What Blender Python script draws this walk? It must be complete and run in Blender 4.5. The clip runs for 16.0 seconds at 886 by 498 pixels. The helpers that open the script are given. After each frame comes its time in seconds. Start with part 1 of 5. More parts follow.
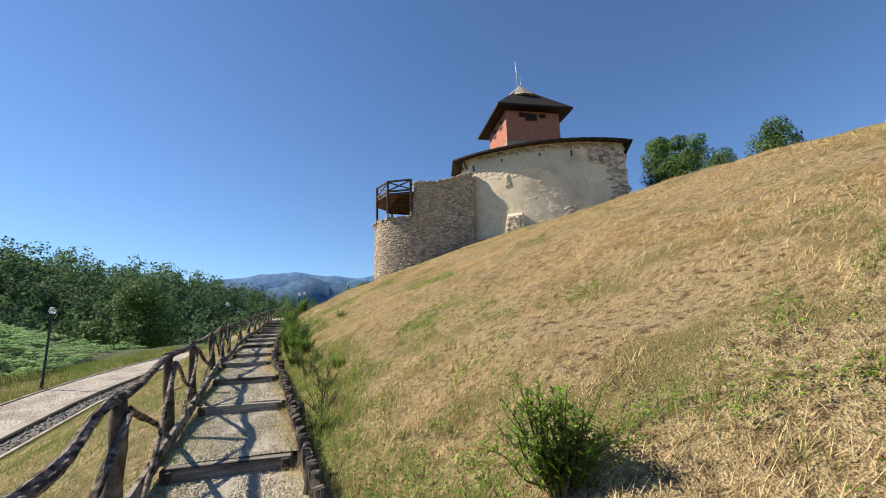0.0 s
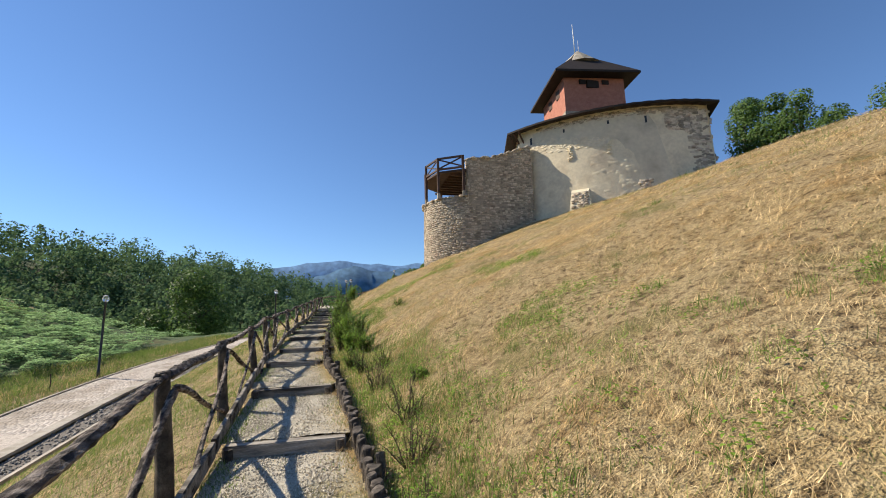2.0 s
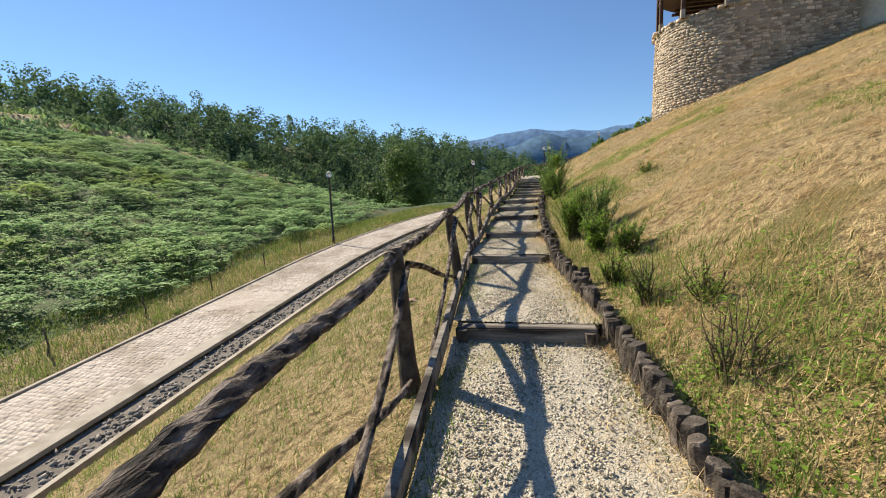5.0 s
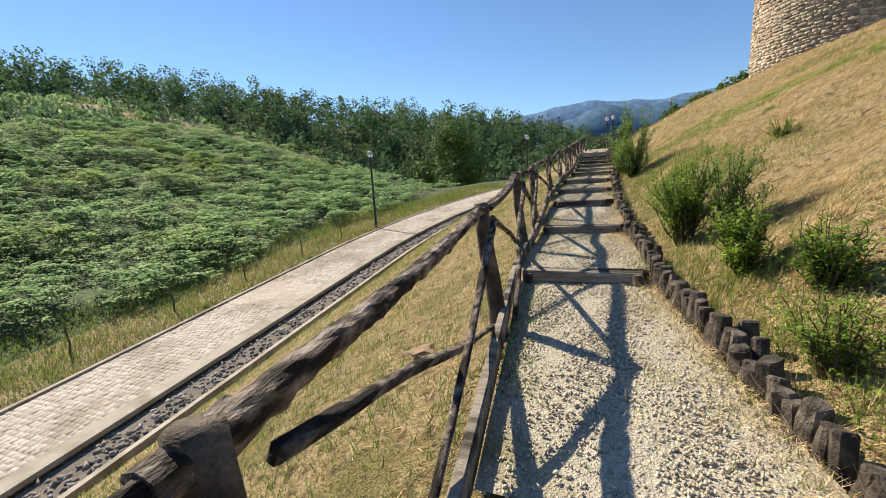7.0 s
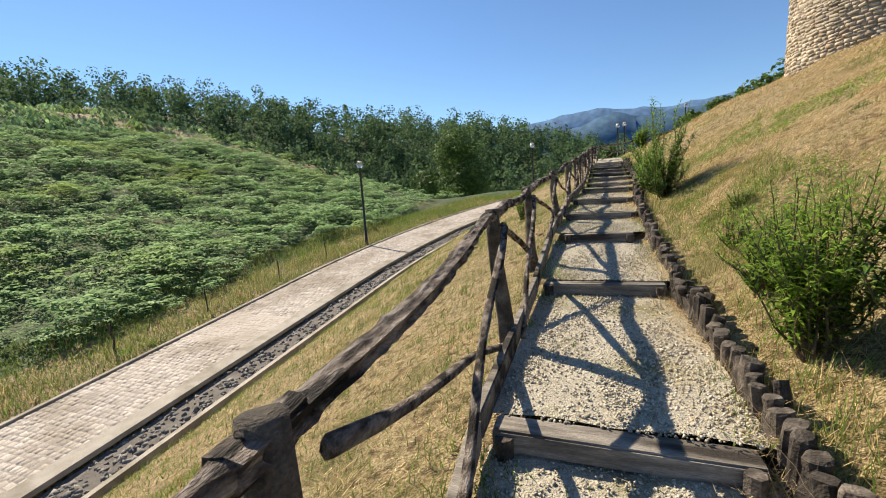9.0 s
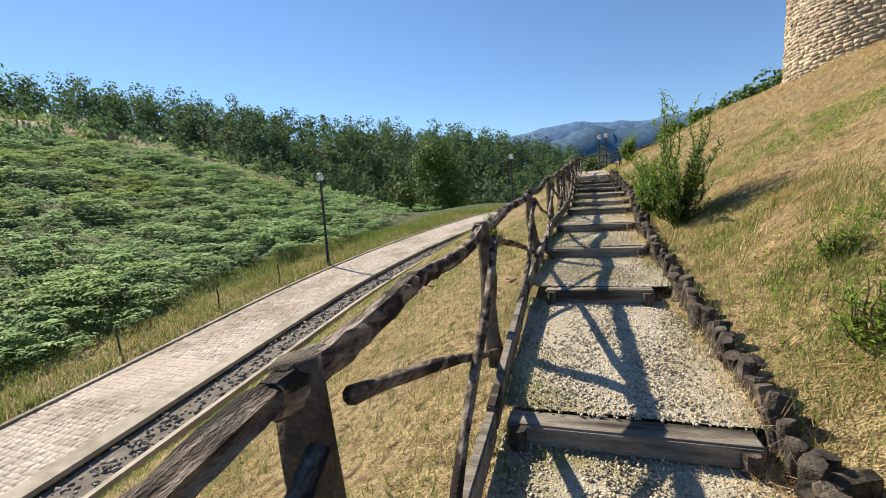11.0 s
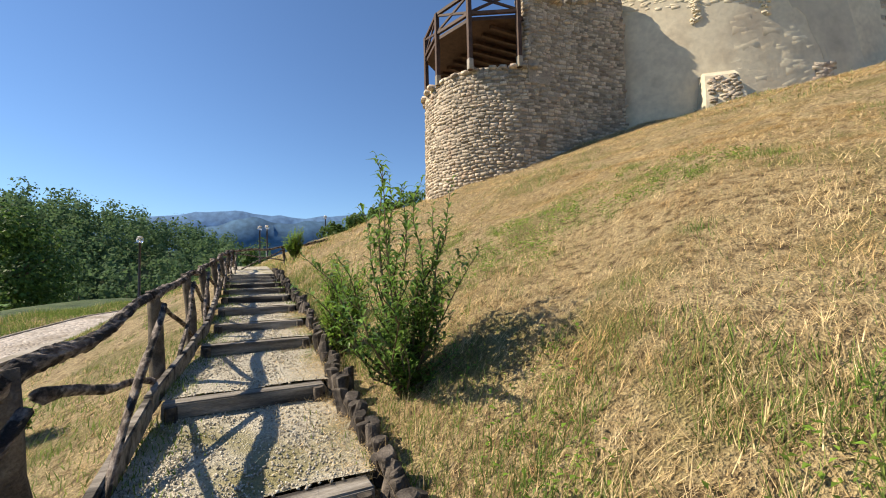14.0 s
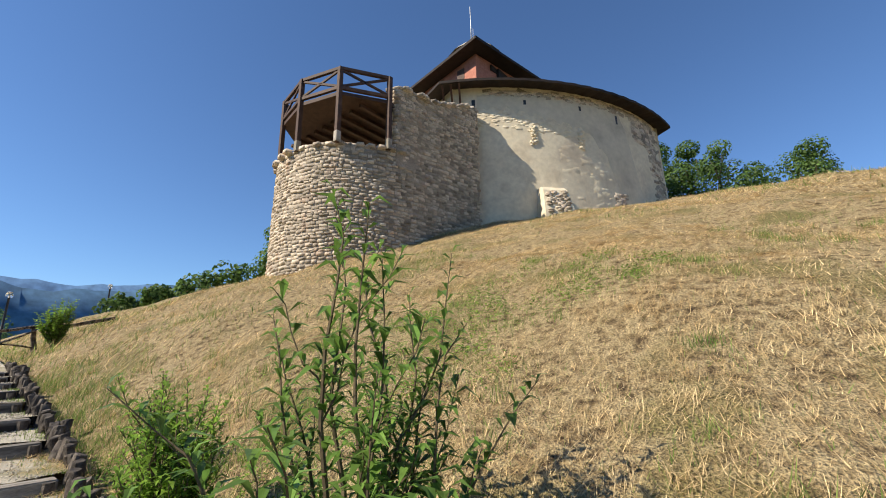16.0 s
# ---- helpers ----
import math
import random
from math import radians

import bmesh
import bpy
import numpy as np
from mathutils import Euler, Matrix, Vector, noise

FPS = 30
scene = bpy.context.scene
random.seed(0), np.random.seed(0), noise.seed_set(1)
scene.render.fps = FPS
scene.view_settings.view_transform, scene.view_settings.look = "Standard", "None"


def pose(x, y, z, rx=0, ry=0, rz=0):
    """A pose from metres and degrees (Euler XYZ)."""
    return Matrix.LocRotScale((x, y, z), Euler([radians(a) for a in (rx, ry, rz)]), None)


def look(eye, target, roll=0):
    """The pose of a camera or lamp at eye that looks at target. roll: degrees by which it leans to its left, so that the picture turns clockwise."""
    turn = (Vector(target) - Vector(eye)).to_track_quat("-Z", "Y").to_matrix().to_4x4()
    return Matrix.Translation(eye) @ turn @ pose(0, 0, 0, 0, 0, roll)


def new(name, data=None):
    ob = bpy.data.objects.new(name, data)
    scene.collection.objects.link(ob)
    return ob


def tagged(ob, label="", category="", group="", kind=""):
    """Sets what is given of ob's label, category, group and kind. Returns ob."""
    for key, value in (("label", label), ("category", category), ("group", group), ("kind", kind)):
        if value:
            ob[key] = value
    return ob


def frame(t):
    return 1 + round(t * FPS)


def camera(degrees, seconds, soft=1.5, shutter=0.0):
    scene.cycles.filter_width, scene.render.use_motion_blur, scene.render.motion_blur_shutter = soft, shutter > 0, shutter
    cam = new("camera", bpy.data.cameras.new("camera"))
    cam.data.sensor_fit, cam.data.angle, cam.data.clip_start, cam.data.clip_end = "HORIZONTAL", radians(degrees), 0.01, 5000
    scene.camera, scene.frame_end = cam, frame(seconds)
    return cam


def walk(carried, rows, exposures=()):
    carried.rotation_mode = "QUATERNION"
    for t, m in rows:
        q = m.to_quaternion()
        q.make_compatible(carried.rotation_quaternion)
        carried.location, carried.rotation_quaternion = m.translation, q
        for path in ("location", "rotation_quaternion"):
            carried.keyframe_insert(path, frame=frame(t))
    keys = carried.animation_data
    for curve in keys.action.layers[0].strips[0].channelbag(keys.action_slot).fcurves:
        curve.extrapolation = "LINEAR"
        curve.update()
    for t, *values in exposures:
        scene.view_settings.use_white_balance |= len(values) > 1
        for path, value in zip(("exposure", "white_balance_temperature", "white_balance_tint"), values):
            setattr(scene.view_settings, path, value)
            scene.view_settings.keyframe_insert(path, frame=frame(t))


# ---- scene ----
cam = camera(93.3, 16.0, soft=1.0)
PATH = [
    (0, (0.885, -10.723, 0.899), (1.563, -8.88, 1.279), -1.8),
    (0.5, (0.908, -10.086, 1.036), (1.574, -8.24, 1.419), -1.7),
    (1, (0.852, -9.417, 1.073), (1.489, -7.56, 1.456), -1.7),
    (1.5, (0.75, -8.66, 1.043), (1.333, -6.783, 1.411), -1.7),
    (2, (0.679, -7.834, 1.077), (1.175, -5.924, 1.403), -1.6),
    (2.5, (0.578, -7.132, 1.198), (0.958, -5.184, 1.452), -1.6),
    (3, (0.457, -6.478, 1.186), (0.7, -4.5, 1.348), -1.8),
    (3.5, (0.347, -5.818, 1.16), (0.436, -3.821, 1.215), -1.9),
    (4, (0.252, -5.13, 1.148), (0.173, -3.132, 1.089), -1.9),
    (4.5, (0.094, -4.475, 1.172), (-0.156, -2.497, 1.005), -2.0),
    (5, (0.044, -3.84, 1.226), (-0.356, -1.898, 0.967), -2.2),
    (5.2, (0.036, -3.585, 1.229), (-0.417, -1.658, 0.942), -2.4),
    (7.3, (-0.335, -1.015, 1.295), (-0.984, 0.845, 0.947), -3.3),
    (7.5, (-0.381, -0.783, 1.322), (-1.033, 1.076, 0.976), -3.1),
    (8.5, (-0.428, 0.624, 1.435), (-1.105, 2.476, 1.1), -3.1),
    (8.7, (-0.4, 0.916, 1.454), (-1.083, 2.767, 1.131), -3.5),
    (10.8, (-0.564, 3.635, 1.572), (-1.19, 5.517, 1.31), -3.4),
    (11, (-0.566, 3.892, 1.603), (-1.163, 5.782, 1.342), -3.5),
    (11.5, (-0.586, 4.565, 1.706), (-1.064, 6.492, 1.459), -3.1),
    (12, (-0.547, 5.209, 1.77), (-0.838, 7.174, 1.539), -2.9),
    (12.5, (-0.538, 5.903, 1.744), (-0.569, 7.894, 1.552), -2.5),
    (13, (-0.459, 6.573, 1.812), (-0.176, 8.549, 1.69), -2.0),
    (13.5, (-0.42, 7.153, 1.881), (0.189, 9.058, 1.865), -1.6),
    (14, (-0.375, 7.649, 1.928), (0.532, 9.428, 2.033), -1.3),
    (14.4, (-0.365, 8.057, 1.947), (0.737, 9.714, 2.149), -1.2),
    (14.5, (-0.361, 8.161, 1.95), (0.785, 9.784, 2.175), -1.2),
    (15, (-0.281, 8.649, 1.996), (1.037, 10.117, 2.325), -1.2),
    (15.5, (-0.239, 9.085, 2.137), (1.193, 10.418, 2.552), -1.0),
    (16, (-0.275, 9.559, 2.225), (1.222, 10.795, 2.709), -0.7),
]
walk(cam, [(t, look(eye, target, roll)) for t, eye, target, roll in PATH],
     exposures=[(0, 0.64, 6470, 10), (2.0, 0.63, 6480, 10), (4.5, 0.69, 6750, 9), (8.0, 0.70, 6830, 9), (12.5, 0.71, 6800, 9), (14.5, 0.70, 6620, 10), (16.0, 0.64, 6320, 10)])

# ---- light ----
world = bpy.data.worlds.new("world")
scene.world = world
world.use_nodes = True
wn = world.node_tree.nodes
sky = wn.new("ShaderNodeTexSky")
sky.sky_type, sky.sun_disc = "NISHITA", False
SUN_DIR = Vector((-0.88, 0.47, 0.0)).normalized() * math.cos(radians(40)) + Vector((0, 0, math.sin(radians(40))))
sky.sun_elevation, sky.sun_rotation = radians(40), math.atan2(SUN_DIR.x, SUN_DIR.y)
sky.altitude, sky.air_density, sky.dust_density, sky.ozone_density = 400, 1.0, 0.0, 7.5
world.node_tree.links.new(sky.outputs[0], wn["Background"].inputs[0])
wn["Background"].inputs[1].default_value = 0.095
sun = new("sun", bpy.data.lights.new("sun", "SUN"))
sun.data.energy, sun.data.angle, sun.data.color = 5.0, radians(0.53), (1.0, 0.89, 0.72)
sun.matrix_world = look(SUN_DIR * 60, (0, 0, 0))

# ---- materials ----
def material(name, colours, rough=0.85, scale=6.0, fine=60.0, bump=0.3, bump_dist=0.01, metal=0.0, spread=0.0,
             island=False, stretch=(1, 1, 1), second=None, second_scale=0.6, second_at=(0.45, 0.62), object_space=False,
             translucent=0.0, spec=0.3, grain_range=(0.7, 1.25)):
    """Noise between colours at one scale, finer grain on top, stains of a second colour, random tone per piece."""
    m = bpy.data.materials.new(name)
    m.use_nodes = True
    t = m.node_tree
    n, l = t.nodes, t.links
    p = n["Principled BSDF"]
    p.inputs["Roughness"].default_value, p.inputs["Metallic"].default_value = rough, metal
    p.inputs["Specular IOR Level"].default_value = spec
    co = n.new("ShaderNodeTexCoord")
    mp = n.new("ShaderNodeMapping")
    mp.inputs["Scale"].default_value = stretch
    if object_space:
        l.new(co.outputs["Object"], mp.inputs[0])
    else:
        geo_p = n.new("ShaderNodeNewGeometry")
        l.new(geo_p.outputs["Position"], mp.inputs[0])
    big = n.new("ShaderNodeTexNoise")
    big.inputs["Scale"].default_value, big.inputs["Detail"].default_value = scale, 5
    l.new(mp.outputs[0], big.inputs[0])
    ramp = n.new("ShaderNodeValToRGB")
    while len(ramp.color_ramp.elements) < len(colours):
        ramp.color_ramp.elements.new(0.5)
    for k, (e, c) in enumerate(zip(ramp.color_ramp.elements, colours)):
        e.position = 0.3 + 0.4 * k / max(1, len(colours) - 1)
        e.color = (*c, 1)
    l.new(big.outputs[0], ramp.inputs[0])
    colour = ramp.outputs[0]
    if second:
        st = n.new("ShaderNodeTexNoise")
        st.inputs["Scale"].default_value, st.inputs["Detail"].default_value = second_scale, 6
        l.new(mp.outputs[0], st.inputs[0])
        r2 = n.new("ShaderNodeMapRange")
        r2.inputs[1].default_value, r2.inputs[2].default_value = second_at
        l.new(st.outputs[0], r2.inputs[0])
        mx = n.new("ShaderNodeMixRGB")
        mx.inputs[2].default_value = (*second, 1)
        l.new(r2.outputs[0], mx.inputs[0])
        l.new(colour, mx.inputs[1])
        colour = mx.outputs[0]
    grain = n.new("ShaderNodeTexNoise")
    grain.inputs["Scale"].default_value, grain.inputs["Detail"].default_value = fine, 4
    l.new(mp.outputs[0], grain.inputs[0])
    gm = n.new("ShaderNodeMapRange")
    gm.inputs[1].default_value, gm.inputs[2].default_value = 0.3, 0.7
    gm.inputs[3].default_value, gm.inputs[4].default_value = grain_range
    l.new(grain.outputs[0], gm.inputs[0])
    mul = n.new("ShaderNodeMixRGB")
    mul.blend_type, mul.inputs[0].default_value = "MULTIPLY", 1.0
    l.new(colour, mul.inputs[1])
    l.new(gm.outputs[0], mul.inputs[2])
    colour = mul.outputs[0]
    if spread:
        if island:
            rnd = n.new("ShaderNodeNewGeometry").outputs["Random Per Island"]
        else:
            rnd = n.new("ShaderNodeObjectInfo").outputs["Random"]
        sm = n.new("ShaderNodeMapRange")
        sm.inputs[3].default_value, sm.inputs[4].default_value = 1 - spread, 1 + spread
        l.new(rnd, sm.inputs[0])
        m2 = n.new("ShaderNodeMixRGB")
        m2.blend_type, m2.inputs[0].default_value = "MULTIPLY", 1.0
        l.new(colour, m2.inputs[1])
        l.new(sm.outputs[0], m2.inputs[2])
        colour = m2.outputs[0]
    l.new(colour, p.inputs["Base Color"])
    if bump:
        b = n.new("ShaderNodeBump")
        b.inputs["Strength"].default_value, b.inputs["Distance"].default_value = bump, bump_dist
        add = n.new("ShaderNodeMath")
        add.operation = "ADD"
        l.new(big.outputs[0], add.inputs[0])
        l.new(grain.outputs[0], add.inputs[1])
        l.new(add.outputs[0], b.inputs["Height"])
        l.new(b.outputs[0], p.inputs["Normal"])
    if translucent:
        tr = n.new("ShaderNodeBsdfTranslucent")
        l.new(colour, tr.inputs[0])
        ms = n.new("ShaderNodeMixShader")
        ms.inputs[0].default_value = translucent
        l.new(p.outputs[0], ms.inputs[1])
        l.new(tr.outputs[0], ms.inputs[2])
        l.new(ms.outputs[0], n["Material Output"].inputs[0])
    return m


M_SOIL = material("dry_meadow", [(0.13, 0.085, 0.04), (0.36, 0.26, 0.13), (0.58, 0.45, 0.24), (0.28, 0.20, 0.095)], scale=9, fine=60, bump=1.0, bump_dist=0.08,
                  second=(0.27, 0.225, 0.085), second_scale=0.8, second_at=(0.53, 0.66), grain_range=(0.4, 1.45))
M_FERNBED = material("green_undergrowth", [(0.03, 0.055, 0.02), (0.06, 0.095, 0.03), (0.10, 0.125, 0.045)], scale=0.5, fine=6, bump=0.9, bump_dist=0.2,
                     second=(0.16, 0.14, 0.06), second_scale=0.09, second_at=(0.58, 0.7))
M_ROOF = material("black_roof_timber", [(0.018, 0.013, 0.011), (0.035, 0.024, 0.019)], scale=3, fine=40, bump=0.4, rough=0.8)
M_POST = material("charred_post", [(0.035, 0.028, 0.022), (0.10, 0.08, 0.06), (0.20, 0.165, 0.125)], scale=8, fine=90, bump=1.0, bump_dist=0.012, spread=0.2)
M_GRASS_DRY = material("dry_grass", [(0.78, 0.62, 0.36), (0.63, 0.475, 0.25), (0.37, 0.265, 0.12)], scale=7, fine=40, bump=0, spread=0.5, island=True, translucent=0.25,
                       second=(0.50, 0.34, 0.155), second_scale=1.3, second_at=(0.52, 0.66))
M_GRASS_GREEN = material("green_grass", [(0.12, 0.20, 0.04), (0.19, 0.27, 0.06), (0.31, 0.34, 0.11)], scale=3, fine=30, bump=0, spread=0.45, island=True, translucent=0.4)
M_LEAF = material("shrub_leaf", [(0.15, 0.265, 0.035), (0.26, 0.40, 0.065)], rough=0.45, scale=3, fine=20, bump=0, spread=0.5, island=True, translucent=0.55)
M_LEAF_DARK = material("dark_leaf", [(0.11, 0.21, 0.04), (0.19, 0.31, 0.065)], rough=0.4, scale=3, fine=20, bump=0, spread=0.45, island=True, translucent=0.4, spec=0.45)
M_FERN = material("fern_leaf", [(0.15, 0.27, 0.115), (0.27, 0.42, 0.185), (0.36, 0.49, 0.25)], rough=0.7, scale=0.8, fine=5, bump=0, spread=0.45, island=True, translucent=0.45,
                  second=(0.29, 0.40, 0.11), second_scale=0.12, second_at=(0.55, 0.7), spec=0.12)
M_FOREST = material("forest_leaf", [(0.055, 0.105, 0.055), (0.135, 0.21, 0.088), (0.085, 0.15, 0.09)], rough=0.8, scale=0.22, fine=2, bump=0, spread=0.22, island=True, translucent=0.4, spec=0.1)
M_WOOD = material("weathered_log", [(0.03, 0.024, 0.02), (0.14, 0.108, 0.088), (0.32, 0.265, 0.22), (0.44, 0.385, 0.335)], scale=11, fine=70, bump=1.0, bump_dist=0.025, spread=0.2, stretch=(2.6, 0.8, 2.6),
                  second=(0.025, 0.02, 0.016), second_scale=5, second_at=(0.5, 0.58))
M_BEAM = material("grey_beam", [(0.17, 0.145, 0.12), (0.30, 0.265, 0.22), (0.40, 0.36, 0.31)], scale=7, fine=70, bump=0.8, bump_dist=0.01, spread=0.2, stretch=(0.35, 3, 3),
                  second=(0.045, 0.037, 0.03), second_scale=1.5, second_at=(0.5, 0.62))
M_STUMP = material("dark_stump", [(0.025, 0.02, 0.017), (0.08, 0.066, 0.054), (0.17, 0.142, 0.115)], scale=12, fine=80, bump=0.9, bump_dist=0.01, spread=0.35)
M_GRAVEL = material("gravel_bed", [(0.38, 0.34, 0.26), (0.55, 0.50, 0.40), (0.44, 0.38, 0.28)], scale=25, fine=90, bump=1.0, bump_dist=0.02,
                    second=(0.26, 0.23, 0.11), second_scale=1.1, second_at=(0.52, 0.66))
M_PEBBLE = material("pebble", [(0.38, 0.335, 0.26), (0.57, 0.52, 0.42)], scale=25, fine=80, bump=0.2, spread=0.45, island=True)
M_COBBLE = material("cobble", [(0.41, 0.355, 0.305), (0.50, 0.445, 0.39), (0.45, 0.38, 0.325)], scale=3, fine=40, bump=0.5, bump_dist=0.01, spread=0.22, island=True,
                    second=(0.32, 0.27, 0.215), second_scale=0.5)
M_ROADBED = material("cobble_joint", [(0.27, 0.24, 0.205), (0.34, 0.30, 0.255)], scale=8, fine=60, bump=0.5)
M_CONCRETE = material("pale_concrete", [(0.34, 0.30, 0.25), (0.44, 0.40, 0.34)], scale=3, fine=60, bump=0.4, second=(0.25, 0.22, 0.17), second_scale=1.0)
M_DITCH = material("ditch_mortar", [(0.12, 0.105, 0.09), (0.20, 0.175, 0.15)], scale=4, fine=40, bump=0.8, bump_dist=0.02)
M_DITCHSTONE = material("ditch_stone", [(0.15, 0.14, 0.13), (0.26, 0.24, 0.21)], scale=5, fine=40, bump=0.3, spread=0.4, island=True)
M_STONE = material("rubble_stone", [(0.34, 0.28, 0.21), (0.46, 0.39, 0.30), (0.40, 0.30, 0.22)], scale=2.5, fine=30, bump=0.5, bump_dist=0.02, spread=0.48, island=True)
M_STONE_PIECE = material("rubble_stone_piece", [(0.34, 0.28, 0.21), (0.46, 0.39, 0.30), (0.40, 0.30, 0.22)], scale=2.5, fine=30, bump=0.5, bump_dist=0.02, spread=0.35)
M_FIELDSTONE = material("field_stone", [(0.25, 0.165, 0.105), (0.36, 0.25, 0.17)], scale=14, fine=60, bump=0.6, bump_dist=0.01)
M_MORTAR = material("lime_mortar", [(0.27, 0.22, 0.165), (0.38, 0.32, 0.245)], scale=1.5, fine=20, bump=0.8, bump_dist=0.04)
M_PLASTER = material("old_plaster", [(0.65, 0.56, 0.40), (0.70, 0.615, 0.45), (0.60, 0.51, 0.365)], scale=0.9, fine=5, bump=0.3, bump_dist=0.03, grain_range=(0.9, 1.08),
                     second=(0.50, 0.42, 0.31), second_scale=0.5, second_at=(0.54, 0.74))
M_RENDER = material("grey_plaster", [(0.56, 0.495, 0.37), (0.63, 0.56, 0.425)], scale=0.7, fine=4, grain_range=(0.92, 1.07), bump=0.15, bump_dist=0.02, second=(0.41, 0.36, 0.28), second_scale=0.4, second_at=(0.55, 0.75))
M_BRICKBED = material("brick_mortar", [(0.36, 0.135, 0.09), (0.45, 0.19, 0.13)], scale=3, fine=40, bump=0.4)
M_TIMBER = material("dark_timber", [(0.055, 0.030, 0.020), (0.10, 0.055, 0.038)], scale=4, fine=50, bump=0.4, spread=0.2, rough=0.7)
# black paint of the lamp poles, also the shade colour in the keep's slits
M_METAL_SLIT_SHADE = material("painted_metal_and_slit_shade", [(0.012, 0.012, 0.013), (0.022, 0.022, 0.023)], rough=0.4, scale=9, fine=90, bump=0.05, spec=0.5)
M_ZINC = material("pale_metal", [(0.55, 0.55, 0.54), (0.65, 0.65, 0.64)], rough=0.45, scale=2, fine=30, bump=0.05, metal=0.3)
M_BARK = material("bark", [(0.07, 0.055, 0.04), (0.14, 0.11, 0.085)], scale=9, fine=60, bump=0.8, bump_dist=0.02)
M_TWIG = material("twig", [(0.10, 0.075, 0.045), (0.16, 0.12, 0.07)], scale=9, fine=60, bump=0.2)
# distance haze is mixed into the blue base colours of both ridges
M_MOUNT_FAR = material("far_mountain_haze", [(0.11, 0.21, 0.37), (0.125, 0.23, 0.39)], scale=0.008, fine=0.05, bump=0, rough=1)
M_MOUNT_NEAR = material("near_mountain_haze", [(0.06, 0.13, 0.22), (0.075, 0.15, 0.24)], scale=0.012, fine=0.08, bump=0, rough=1)
M_GLASS = bpy.data.materials.new("lamp_glass")
M_GLASS.use_nodes = True
gp = M_GLASS.node_tree.nodes["Principled BSDF"]
gp.inputs["Base Color"].default_value, gp.inputs["Roughness"].default_value = (0.9, 0.92, 0.93, 1), 0.1
gp.inputs["Transmission Weight"].default_value = 0.8

# ---- mesh helpers ----
rng = np.random.default_rng(7)


def mesh_of(name, verts, faces, mat, smooth=False):
    me = bpy.data.meshes.new(name)
    me.from_pydata([tuple(v) for v in verts], [], faces)
    me.materials.append(mat)
    if smooth:
        me.polygons.foreach_set("use_smooth", [True] * len(me.polygons))
    me.update()
    return me


def quads(name, verts, mat, k=4):
    """A mesh of separate k-gons from an array (n, k, 3)."""
    verts = np.asarray(verts, np.float32).reshape(-1, k, 3)
    n = len(verts)
    me = bpy.data.meshes.new(name)
    me.vertices.add(n * k)
    me.vertices.foreach_set("co", verts.ravel())
    me.loops.add(n * k)
    me.loops.foreach_set("vertex_index", np.arange(n * k, dtype=np.int32))
    me.polygons.add(n)
    me.polygons.foreach_set("loop_start", np.arange(0, n * k, k, dtype=np.int32))
    me.polygons.foreach_set("loop_total", np.full(n, k, np.int32))
    me.materials.append(mat)
    me.update(calc_edges=True)
    return me


def repeat_mesh(name, base_v, base_f, mats, mat):
    """Copies of a small solid (base_v, base_f with equal-sided faces), at an array of 3x4 matrices, in one mesh."""
    base_v, base_f = np.asarray(base_v, float), np.asarray(base_f)
    mats = np.asarray(mats, float)
    n, nv = len(mats), len(base_v)
    v = np.einsum("nij,vj->nvi", mats[:, :, :3], base_v) + mats[:, None, :, 3]
    f = (base_f[None] + (np.arange(n) * nv)[:, None, None]).reshape(-1, base_f.shape[1])
    k = f.shape[1]
    me = bpy.data.meshes.new(name)
    me.vertices.add(n * nv)
    me.vertices.foreach_set("co", v.astype(np.float32).ravel())
    me.loops.add(f.size)
    me.loops.foreach_set("vertex_index", f.astype(np.int32).ravel())
    me.polygons.add(len(f))
    me.polygons.foreach_set("loop_start", np.arange(0, f.size, k, dtype=np.int32))
    me.polygons.foreach_set("loop_total", np.full(len(f), k, np.int32))
    me.materials.append(mat)
    me.update(calc_edges=True)
    return me


def thing(name, label, category, at=(0, 0, 0), group="", kind=""):
    ob = new(name)
    ob.empty_display_size = 0.1
    ob.location = at
    return tagged(ob, label, category, group, kind)


def child(name, me, parent, label=""):
    """Links a mesh, given in world metres unless the parent stands elsewhere, as a part."""
    ob = new(name, me)
    ob.parent = parent
    return tagged(ob, label) if label else ob


def solo(name, me, label, category, group="", kind=""):
    return tagged(new(name, me), label, category, group, kind)


def tube(pts, radii, segs=8, wobble=0.0, seed=0):
    """A gnarled log along points: vertices and faces."""
    r = np.random.default_rng(seed)
    pts = np.asarray(pts, float)
    n = len(pts)
    radii = np.broadcast_to(np.asarray(radii, float), (n,)).copy()
    v, f = [], []
    ring_noise = 1 + wobble * r.standard_normal(segs)
    for i in range(n):
        d = pts[min(i + 1, n - 1)] - pts[max(i - 1, 0)]
        d /= np.linalg.norm(d) + 1e-9
        a = np.cross(d, (0.3, 0.2, 1.0) if abs(d[2]) < 0.9 else (1.0, 0.1, 0))
        a /= np.linalg.norm(a)
        b = np.cross(d, a)
        rad = radii[i] * (1 + wobble * 0.6 * r.standard_normal())
        for k in range(segs):
            t = 2 * math.pi * k / segs
            q = rad * ring_noise[k] * (1 + wobble * 0.5 * r.standard_normal())
            v.append(pts[i] + q * (math.cos(t) * a + math.sin(t) * b))
    for i in range(n - 1):
        for k in range(segs):
            k2 = (k + 1) % segs
            f.append((i * segs + k, i * segs + k2, (i + 1) * segs + k2, (i + 1) * segs + k))
    f.append(tuple(range(segs))[::-1])
    f.append(tuple((n - 1) * segs + k for k in range(segs)))
    return v, f


